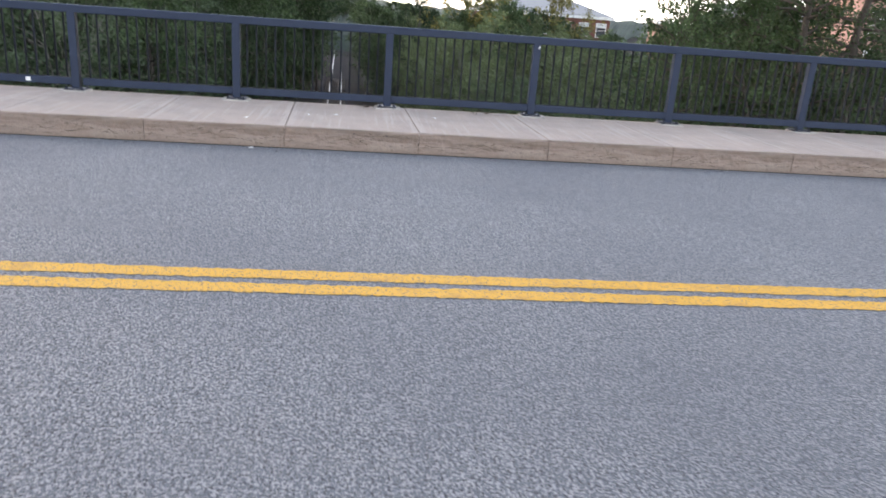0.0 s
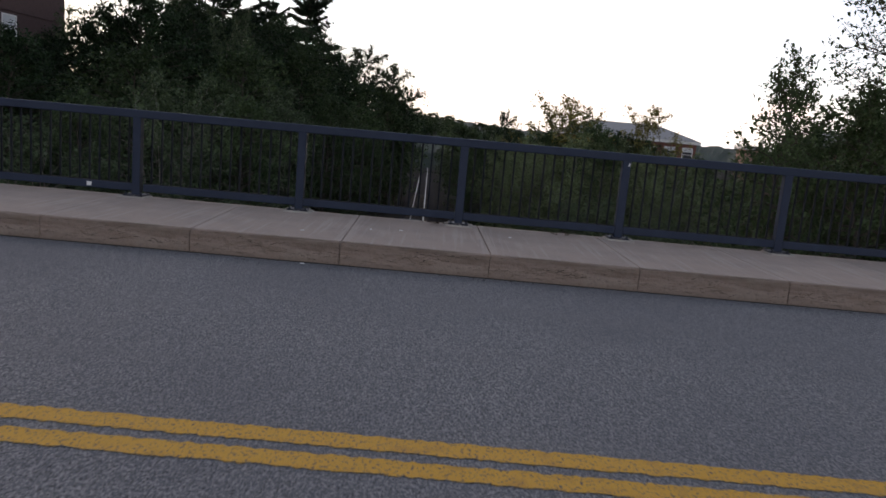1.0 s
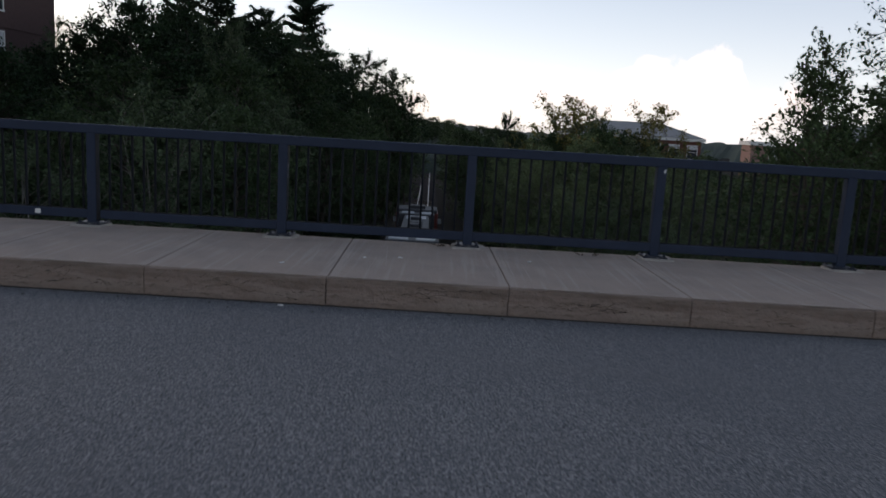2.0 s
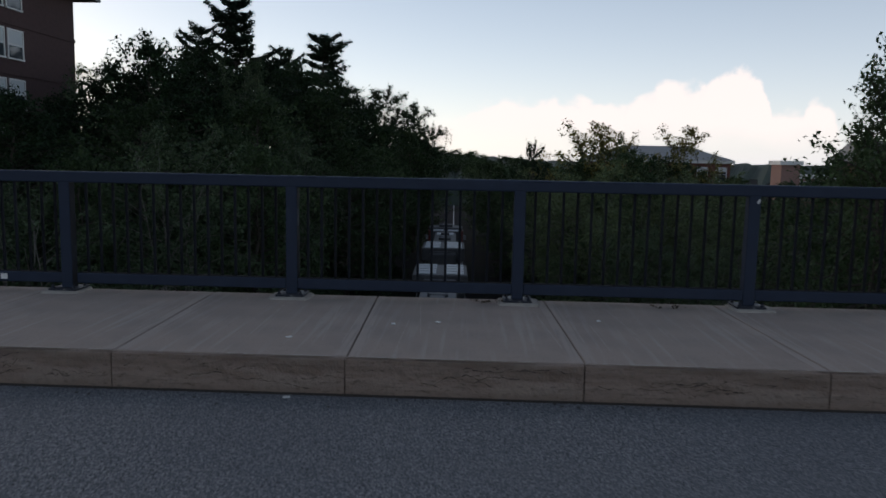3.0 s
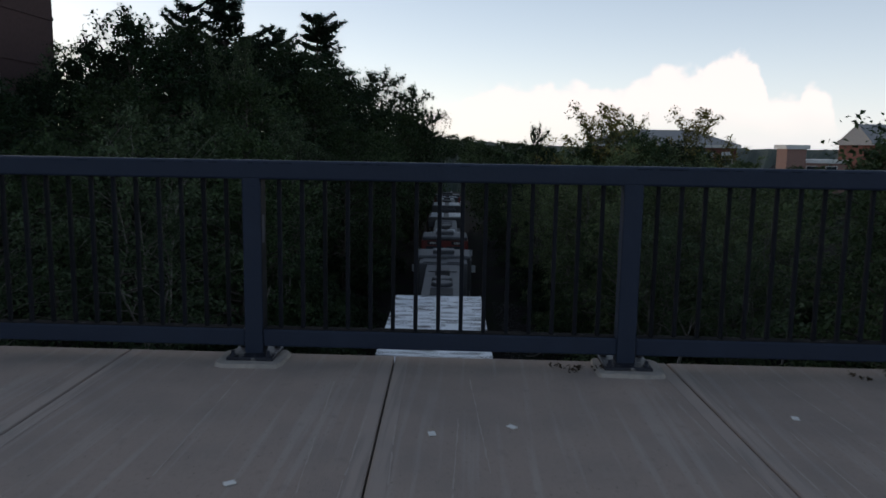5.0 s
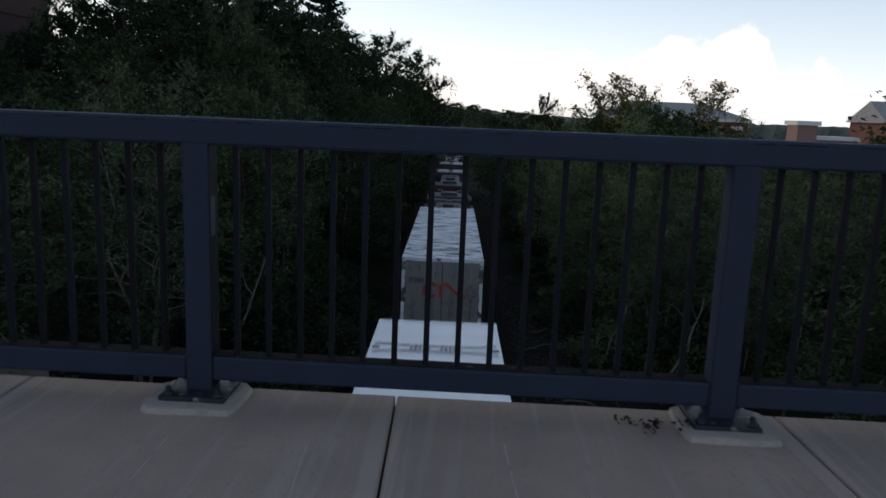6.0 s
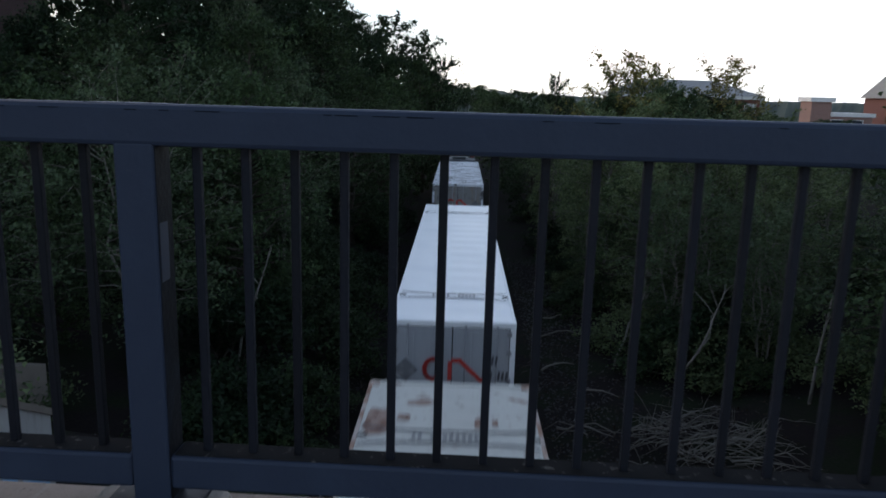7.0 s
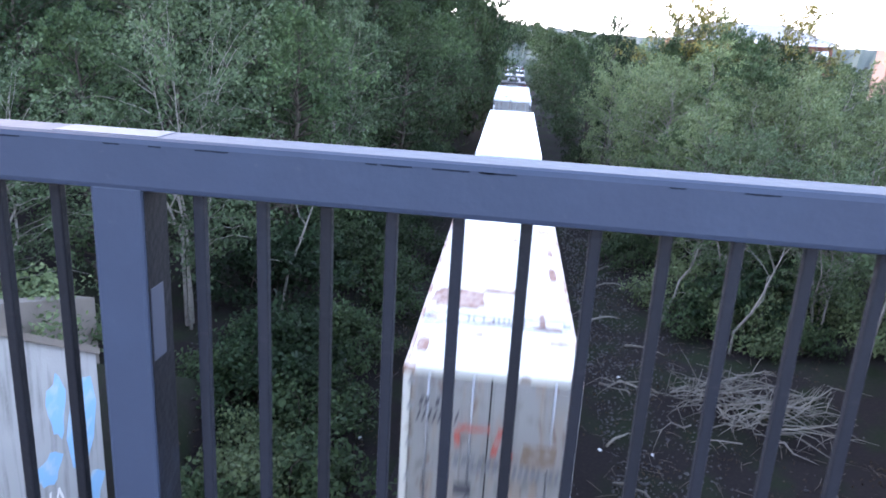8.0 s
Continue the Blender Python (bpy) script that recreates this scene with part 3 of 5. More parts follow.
def broadleaf(label, seed, height, spread, base, limbs, twigs, per, leaf, mat, bark, stems=1, gap=0.0, peak=0.4, bare=False):
    """A broadleaved tree: stems, limbs that reach out and up, twigs along the limbs, leaves along the twigs.
    peak: where the crown is widest, from its foot (0) to its top (1); gap: share of limbs left out in patches."""
    rng = np.random.default_rng(seed)
    t = thing("tree", label, "tree")
    bm = bmesh.new()
    r0 = (0.012 * height + 0.03) / (1 + 0.4 * (stems - 1))
    paths = []
    for s in range(stems):
        a = s * math.tau / stems + 0.6
        lean = 0.0 if stems == 1 else spread * 0.38
        foot = (0.25 * math.cos(a) * (stems > 1), 0.25 * math.sin(a) * (stems > 1), -0.6)
        path = limb_path(foot, (lean * math.cos(a), lean * math.sin(a), height * (0.9 - 0.06 * s)), rng, 0.1, 7)
        tube(bm, path, [r0 * (1.25 - 1.15 * i / 7) for i in range(8)], 8)
        paths.append(path)
    sites = []
    made = tries = 0
    while made < limbs and tries < limbs * 6:
        tries += 1
        f = (made + rng.random()) / limbs
        a = made * 2.4 + rng.normal() * 0.5
        d = Vector((math.cos(a), math.sin(a), f * 2.2))
        if noise.noise(d * 1.5 + Vector((0, seed * 2.3, 5))) < gap - 0.75:
            made += rng.random() < 0.3
            continue
        k = (f / peak * 0.5) if f < peak else 0.5 + 0.5 * (f - peak) / (1 - peak)
        reach = spread * (0.5 + 0.5 * math.sin(math.pi * k) if f < peak else math.sin(math.pi * k) ** 0.55 * 0.95 + 0.05)
        reach *= (1 + 0.42 * noise.noise(d * 1.6 + Vector((seed * 3.1, 0, 0)))) * rng.uniform(0.7, 1.12)
        rise = reach * (0.15 + 0.75 * f * f)
        tip_z = base + (height - base) * f
        path = paths[made % stems]
        h = min(max((tip_z - rise) / (height * 0.9), 0.06), 0.97) * 7
        start = path[int(h)].lerp(path[min(int(h) + 1, 7)], h - int(h))
        tip = start + Vector((math.cos(a) * reach, math.sin(a) * reach, tip_z - start.z))
        limb = limb_path(start, tip, rng, 0.14, 4)
        lr = r0 * (1.05 - h / 7) * 0.45 + 0.01
        tube(bm, limb, [lr, lr * 0.75, lr * 0.55, lr * 0.35, 0.006], 5)
        out = (tip - start).normalized()
        for q in range(twigs):
            u = 0.22 + 0.78 * (q + rng.random()) / twigs
            i = min(int(u * 4), 3)
            p0 = limb[i].lerp(limb[i + 1], u * 4 - i)
            way = (out * 0.7 + Vector(rng.normal(size=3)) * 0.6 + Vector((0, 0, 0.15))).normalized()
            ln = (0.28 * reach + 0.25) * rng.uniform(0.5, 1.2)
            p1 = p0 + way * ln
            if bare:
                tube(bm, [p0, p0.lerp(p1, 0.5) + Vector((0, 0, 0.03)), p1], [0.012, 0.008, 0.004], 3, False)
            w = np.sqrt(rng.random((per, 1))) * 1.05
            sites.append(np.array(p0) + (np.array(p1) - np.array(p0)) * w + rng.normal(size=(per, 3)) * np.array([1, 1, 0.6]) * (0.09 * ln + leaf * 0.55))
        made += 1
    part("trunk", bm, bark, t)
    part("crown", leaves_at("crown", np.concatenate(sites), leaf, mat, rng), None, t)
    return t


def pine(label, seed, height, spread):
    """A white pine: straight trunk, flat layered boughs of needles with gaps of sky between."""
    rng = np.random.default_rng(seed)
    t = thing("pine_tree", label, "tree")
    bm = bmesh.new()
    tube(bm, [(0, 0, -0.6), (0.1, 0, height * 0.5), (0, 0.05, height)], [0.3, 0.2, 0.03], 9)
    sites = []
    z = height * 0.25
    while z < height * 0.985:
        f = (z / height - 0.25) / 0.75
        ln = spread * min(1.0, (1 - f) ** 0.5 * 1.02) + 0.35
        turn = rng.uniform(0, math.tau)
        count = int(rng.integers(3, 7))
        for k in range(count):
            a = turn + k * math.tau / count + rng.normal() * 0.35
            ll = ln * rng.uniform(0.4, 1.25)
            rise = 0.08 + 0.5 * f + rng.normal() * 0.06
            way, side = np.array([math.cos(a), math.sin(a), 0.0]), np.array([-math.sin(a), math.cos(a), 0.0])
            bough = [Vector((0, 0, z + rng.normal() * 0.2)), Vector((*(way[:2] * ll * 0.5), z + ll * rise * 0.35)), Vector((*(way[:2] * ll), z + ll * rise))]
            tube(bm, bough, [0.07, 0.045, 0.012], 5)
            for s in np.linspace(0.22, 1.0, max(5, int(ll * 3.2))):
                for sx in (-1, 1):
                    tw = (0.34 * ll * (1.15 - s) + 0.28) * rng.uniform(0.6, 1.1)
                    n = int(26 * tw + 14)
                    w = rng.random((n, 1))
                    root = way * ll * s + np.array([0, 0, z + ll * rise * s ** 1.4])
                    sites.append(root + (side * sx * 0.85 + way * 0.5 + np.array([0, 0, 0.22])) * tw * w + rng.normal(size=(n, 3)) * np.array([0.11, 0.11, 0.07]))
        z += height * 0.036 * rng.uniform(0.6, 1.5)
    part("trunk", bm, BARK, t)
    part("crown", leaves_at("crown", np.concatenate(sites), 0.24, NEEDLES, rng, -0.25), None, t)
    return t


def shrub(label, seed, height, spread, mat, per=60, leaf=0.17, clumps=42):
    rng = np.random.default_rng(seed)
    t = thing("shrub", label, "shrub")
    centres, radii = [], []
    for k in range(clumps):
        a, r = rng.uniform(0, math.tau), spread * rng.uniform(0, 1) ** 0.6
        top = height * (1 - 0.6 * (r / spread) ** 2) * (1 + 0.35 * noise.noise((math.cos(a) * r, math.sin(a) * r, seed)))
        centres.append((r * math.cos(a), r * math.sin(a), top * rng.uniform(0.25, 1)))
        radii.append(rng.uniform(0.35, 0.75))
    bm = bmesh.new()
    for q in rng.choice(clumps, size=14, replace=False):
        tube(bm, limb_path((rng.normal() * 0.2, rng.normal() * 0.2, -0.3), centres[q], rng, 0.15, 4), [0.03, 0.025, 0.018, 0.012, 0.006], 5)
    part("branchwork", bm, BARK, t)
    part("foliage", leaf_cloud("foliage", centres, radii, per, leaf, mat, rng), None, t)
    return t


def plant_all():
    rng = random.Random(11)
    maple = broadleaf("dense dark green broadleaved tree on the cutting's bank", 1, 14, 4.5, 1.0, 84, 9, 22, 0.22, LEAF_DARK, BARK, peak=0.45)
    maple2 = broadleaf("leafy green broadleaved tree beside the railway", 2, 12, 4.2, 0.8, 78, 8, 22, 0.21, LEAF_MID, BARK)
    birch = broadleaf("pale-barked grey birch with several thin stems and light foliage", 3, 12, 3.6, 2.6, 80, 8, 19, 0.17, LEAF_BIRCH, PALEBARK, stems=5, peak=0.5)
    oak = broadleaf("dark oak with an open lacy crown against the sky", 4, 15, 5.0, 5.0, 46, 8, 34, 0.24, LEAF_DARK, BARK, gap=0.62, peak=0.55)
    gold = broadleaf("slender tree above the wood, low sun's gold put into its sparse leaves", 5, 12, 3.0, 5.0, 40, 7, 24, 0.19, LEAF_GOLD, BARK, stems=3, gap=0.5, peak=0.5, bare=True)
    poplar = broadleaf("tall aspen with fine leaves and ragged airy outline", 6, 17, 3.0, 2.0, 140, 12, 20, 0.12, LEAF_MID, BARK, stems=2, gap=0.1, peak=0.35, bare=True)
    sapling = broadleaf("young aspen reaching up just past the railing", 16, 12.8, 1.7, 3.5, 70, 10, 20, 0.115, LEAF_MID, BARK, peak=0.3, bare=True)
    far = broadleaf("green broadleaved tree far along the line", 8, 13, 4.3, 1.0, 56, 7, 14, 0.4, LEAF_MID, BARK)
    aspen = broadleaf("young ash with pale green leaves beside the railway", 9, 12, 3.7, 1.2, 76, 8, 20, 0.19, LEAF_PALE, PALEBARK, stems=2)
    pn = pine("tall dark white pine with layered boughs", 7, 19, 4.6)
    made = {"maple": [maple, 0], "maple2": [maple2, 0], "birch": [birch, 0], "oak": [oak, 0], "gold": [gold, 0], "poplar": [poplar, 0], "pine": [pn, 0], "far": [far, 0], "aspen": [aspen, 0], "sapling": [sapling, 0]}
    full = {"maple": 14, "maple2": 12, "birch": 12, "oak": 15, "gold": 12, "poplar": 17, "pine": 19, "far": 13, "aspen": 12, "sapling": 12.8}

    def plant(kind, x, y, top, wide=1.0):
        if 72 < y < 400 and kind in ("maple", "maple2"):
            kind = "far"
        z = ground_z(x, y) - 0.1
        src, used = made[kind]
        s = max(0.3, (top - z) / full[kind])
        m = pose(x, y, z, 0, 0, rng.uniform(0, 360))
        ob = src if not used else copy_thing(src, m)
        ob.matrix_basis = m @ Matrix.Diagonal((s * wide, s * wide, s, 1))
        made[kind][1] = 1

    # the bank left of the line
    for row in (("birch", -8.9, 19, 2.2, 0.9), ("maple", -16.2, 34, 7.4, 0.85), ("maple", -17.6, 33, 6.0, 0.7), ("birch", -22.7, 40, 6.6, 0.7), ("maple", -18.8, 26, 3.8), ("maple2", -13.0, 26, 3.4), ("maple2", -8.2, 27, 1.6, 0.9), ("maple2", -20, 28, 3.2),
                ("pine", -16.4, 50, 12.6, 0.95), ("pine", -19.4, 51, 10.8, 0.8), ("pine", -14.6, 73, 13.6, 1.15), ("pine", -16.3, 64, 10.9, 0.8), ("birch", -12.6, 40, 7.1, 0.5), ("maple2", -11, 37, 4.6, 0.9),
                ("oak", -8.6, 78, 8.7, 0.9), ("oak", -5.6, 80, 7.2, 0.8), ("oak", -3.9, 84, 5.0, 0.6), ("maple2", -7.6, 66, 4.4, 0.8), ("maple", -11.0, 64, 7.2, 0.9), ("maple2", -10.5, 52, 6.2, 0.9), ("maple", -16.5, 44, 8.0), ("maple", -20.5, 43, 6.0),
                ("maple", -25, 33, 3.4), ("birch", -8.5, 34, 2.4, 0.9), ("maple2", -7.2, 46, 2.4, 0.8), ("maple2", -6.8, 57, 2.2, 0.8), ("maple", -7.5, 95, 4.6), ("maple", -8, 110, 4.0), ("maple", -23, 22, 3.0), ("maple2", -15.5, 17, 0.8, 0.9),
                ("maple", -29, 38, 3.5), ("maple", -20, 58, 8.6), ("maple", -12, 78, 6.5), ("maple2", -10, 125, 3.4), ("maple", -32, 26, 2.5), ("maple2", -26, 15, 0.5), ("maple2", -33, 17, 1.0), ("maple", -11, 140, 3.4), ("maple2", -12.6, 20, 1.2, 0.8),
                ("birch", -11.8, 14.5, 0.5), ("maple", -10.5, 160, 3.0), ("maple2", -12, 185, 2.6), ("maple", -18, 90, 7.0), ("maple", -39, 30, 4.0), ("maple", -21.5, 34, 3.6), ("maple", -24, 28, 3.0), ("maple", -14, 57, 9.0), ("maple2", -10.5, 30, 2.4, 0.8), ("maple", -18.2, 40, 7.0, 0.8), ("maple", -21.0, 38, 5.2, 0.9), ("maple", -15.2, 38, 6.6, 0.8), ("maple", -18.6, 47, 8.6, 0.9), ("maple", -14.4, 48, 8.0, 0.9), ("maple", -12.6, 54, 8.0, 0.9), ("maple", -17.5, 62, 9.6, 0.9), ("maple", -12.0, 68, 8.6, 0.9), ("maple", -9.2, 72, 6.8, 0.8), ("maple", -24.5, 40, 4.6), ("maple", -5.6, 76, 4.2, 0.6), ("maple2", -5.4, 90, 3.2, 0.7), ("far", -18, 215, 3.5), ("far", -13, 240, 4.5), ("far", -9, 252, 3.4), ("far", -5, 258, 2.6), ("far", -1, 255, 3.2), ("far", -12, 265, 5.5), ("far", -6, 275, 4.6), ("far", 0, 270, 4.0), ("far", 4, 245, 2.6), ("far", -15, 258, 5.0), ("far", 1, 225, 2.0), ("far", -16, 200, 3.0)):
        plant(*row)
    # the lower wood right of the line
    for row in (("gold", 10.4, 50, 4.1, 1.0), ("gold", 12.2, 52, 3.4, 0.8), ("gold", 17.0, 50, 3.9, 0.9), ("oak", 6.3, 56, 2.6, 0.45), ("aspen", 8.0, 40, 0.2, 0.9), ("maple2", 11.5, 38, 0.4), ("maple2", 9.2, 48, 1.2, 0.9), ("aspen", 13, 46, 1.0), ("birch", 9.5, 30, -1.8), ("aspen", 14, 31, -1.2),
                ("aspen", 17.5, 36, -0.8), ("birch", 12.2, 27, -2.4), ("maple2", 18, 27, -1.8), ("aspen", 22, 33, -0.9), ("maple2", 20, 44, -0.9), ("maple2", 25, 40, -0.4), ("aspen", 6.2, 52, -0.6, 0.8), ("maple2", 5.4, 64, 0.2, 0.8), ("maple2", 9, 68, 0.8),
                ("maple2", 13, 62, 0.6), ("maple2", 4.5, 78, 0.5, 0.9), ("maple2", 9, 84, 1.0), ("maple", 15, 80, 0.4), ("maple2", 3.6, 98, 0.8), ("maple", 10, 105, 1.3), ("maple2", 3, 125, 1.2), ("maple", 9, 130, 1.6), ("maple2", 24, 60, -0.4),
                ("maple2", 30, 50, -0.6), ("maple2", 36, 62, -0.8), ("maple", 20, 72, 0.2), ("maple2", 2, 160, 1.5), ("maple", 8, 165, 2.0), ("poplar", 14.4, 9.8, 9.5, 0.85), ("maple2", 12.4, 12.8, 1.9, 0.6), ("sapling", 9.75, 8.8, 3.6, 0.7), ("sapling", 11.6, 8.6, 3.0, 0.8), ("maple2", 14.2, 11.5, 2.6, 0.75), ("maple2", 26, 22, 4.0), ("maple2", 20.5, 14, 2.0), ("maple2", 30, 30, 0.5), ("maple", 34, 40, 0.2), ("maple2", 42, 48, 0.0), ("maple2", 7.6, 35, -2.6, 0.7),
                ("maple2", 14.8, 19, 2.2), ("maple2", 18.5, 22, 4.0), ("maple2", 40, 88, -0.8), ("maple2", 46, 95, -0.9), ("maple2", 53, 98, -0.6), ("maple", 57, 104, 0.2), ("maple2", 61, 103, 0.9), ("maple", 66, 105, 1.6), ("maple2", 33, 84, -0.6), ("maple2", 27, 88, -0.2), ("maple2", 44, 70, -0.5), ("maple", 30, 78, -0.2), ("maple", 50, 84, -0.4), ("maple2", 17, 95, 0.6), ("aspen", 8.8, 33, -1.0, 0.9), ("aspen", 11.2, 34, -0.4, 0.9), ("aspen", 13.6, 37, 0.1, 0.9), ("aspen", 16, 41, 0.6), ("aspen", 10.6, 44, 1.2, 0.9), ("aspen", 10.8, 49, 2.6, 0.8), ("maple2", 14.6, 48, 1.6, 0.9), ("maple2", 16.4, 47, 1.2, 0.8), ("maple2", 20, 52, -0.8, 0.9), ("maple2", 12.4, 46, 2.0, 0.8), ("aspen", 19, 39, -0.9), ("aspen", 7.6, 44, 0.2, 0.8), ("maple2", 23, 47, -0.9), ("aspen", 7.4, 58, 1.0, 0.8)):
        plant(*row)
    # unseen trees added behind the viewer, beyond the road, closing off low light
    for x, y, top in ((-30, -22, 9), (-21, -24, 10), (-13, -23, 9), (18, -24, 9), (26, -22, 8), (34, -25, 9), (-40, -20, 9)):
        plant("maple", x, y, top)
    bushes = [shrub("dark green undergrowth bush beside the track", 21, 1.9, 1.7, LEAF_DARK, 75, 0.14), shrub("leafy green bush on the bank", 22, 1.6, 1.6, LEAF_MID, 75, 0.13), shrub("pale green leafy bush on the bank", 23, 1.5, 1.5, LEAF_PALE, 80, 0.11)]
    used = set()
    spots = []
    for i in range(38):
        y = rng.uniform(12, 60)
        spots.append((track_x(y) - rng.uniform(4.2, 8.5), y, rng.choice((0, 1, 1, 0))))
        y = rng.uniform(24, 70)
        spots.append((track_x(y) + rng.uniform(6.3, 12), y, rng.choice((0, 0, 1, 2))))
    for i in range(26):
        spots.append((rng.uniform(11, 24), rng.uniform(27, 44), rng.choice((0, 1, 1, 2))))
    for i in range(22):
        spots.append((rng.uniform(11, 26), rng.uniform(13, 27), rng.choice((0, 1, 2))))
        spots.append((rng.uniform(-16, -6.8), rng.uniform(4, 15), rng.choice((1, 2, 1))))
    spots += [(-3.6, 12.4, 1), (-4.3, 13.6, 1), (-4.9, 12.0, 2), (-4.6, 15.4, 1), (-5.4, 14.2, 2), (8.6, 27.5, 1), (9.8, 26.0, 2), (11.0, 25.2, 1), (7.6, 30.0, 2), (-5.2, 10.6, 1), (-4.4, 17.6, 1)]
    for x, y, k in spots:
        if (3 < y < 14 and -9.4 < x < -5.9) or (0 < x < 16 and y < 22):
            continue
        m = pose(x, y, ground_z(x, y) - 0.05, 0, 0, rng.uniform(0, 360))
        ob = bushes[k] if k not in used else copy_thing(bushes[k], m)
        s = rng.uniform(0.75, 1.4)
        ob.matrix_basis = m @ Matrix.Diagonal((s, s, s, 1))
        used.add(k)


plant_all()


# ---- far woods ----
def build_hills():
    bm = bmesh.new()
    rows = []
    for j, (dist, h) in enumerate(((150, -14), (180, -6), (260, -3), (360, -1), (480, -1), (620, 0.5), (760, 1.0), (1200, -2))):
        row = []
        for i in range(721):
            a = radians(-75 + 150 * i / 720)
            wave = 1 + 0.55 * noise.noise((a * 3.5, j * 0.2, 2)) + 0.18 * noise.noise((a * 18, j, 7))
            swell = 5.0 * math.exp(-((math.degrees(a) + 3.5) / 4.0) ** 2) * (300 < dist < 800)
            row.append(bm.verts.new((dist * math.sin(a), dist * math.cos(a), (h + 5) * wave - 5 + swell + 1.6 * noise.noise((a * 60, j * 0.7, 1)) + 1.5 * noise.noise((a * 170, j * 3, 4)))))
        rows.append(row)
    for a, b in zip(rows, rows[1:]):
        for i in range(720):
            bm.faces.new((a[i], a[i + 1], b[i + 1], b[i]))
    tagged(part("backdrop", bm, HILL), "distant wooded hills along the horizon", "hills", kind="structure")


build_hills()


# ---- buildings ----
def window(parent, x, z, w, h, y, blind=0.45):
    """A window on a wall that faces -y at y."""
    f = 0.09
    bm = boxes((x - w / 2 - f, x + w / 2 + f, y - 0.06, y + 0.1, z + h, z + h + f), (x - w / 2 - f, x + w / 2 + f, y - 0.1, y + 0.1, z - f, z),
               (x - w / 2 - f, x - w / 2, y - 0.06, y + 0.1, z, z + h), (x + w / 2, x + w / 2 + f, y - 0.06, y + 0.1, z, z + h), (x - w / 2, x + w / 2, y - 0.03, y + 0.05, z + h * 0.5 - 0.03, z + h * 0.5 + 0.03))
    win = part("window", bm, WHITEPAINT, parent, "white-framed sash window")
    part("pane", boxes((x - w / 2, x + w / 2, y - 0.012, y + 0.02, z, z + h)), PANE, win)
    if blind:
        part("blind", boxes((x - w / 2 + 0.02, x + w / 2 - 0.02, y - 0.022, y - 0.014, z + h * (1 - blind), z + h)), BLIND, win, "pale half-drawn blind")
    return win


def hip_roof(bm, x0, x1, y0, y1, z, h, over=0.5):
    x0, x1, y0, y1 = x0 - over, x1 + over, y0 - over, y1 + over
    ins = min(x1 - x0, y1 - y0) / 2
    a = [bm.verts.new(p) for p in ((x0, y0, z), (x1, y0, z), (x1, y1, z), (x0, y1, z))]
    b = [bm.verts.new((x0 + ins, (y0 + y1) / 2, z + h)), bm.verts.new((x1 - ins, (y0 + y1) / 2, z + h))]
    for q in ((a[0], a[1], b[1], b[0]), (a[1], a[2], b[1]), (a[2], a[3], b[0], b[1]), (a[3], a[0], b[0]), (a[3], a[2], a[1], a[0])):
        bm.faces.new(q)
    return bm


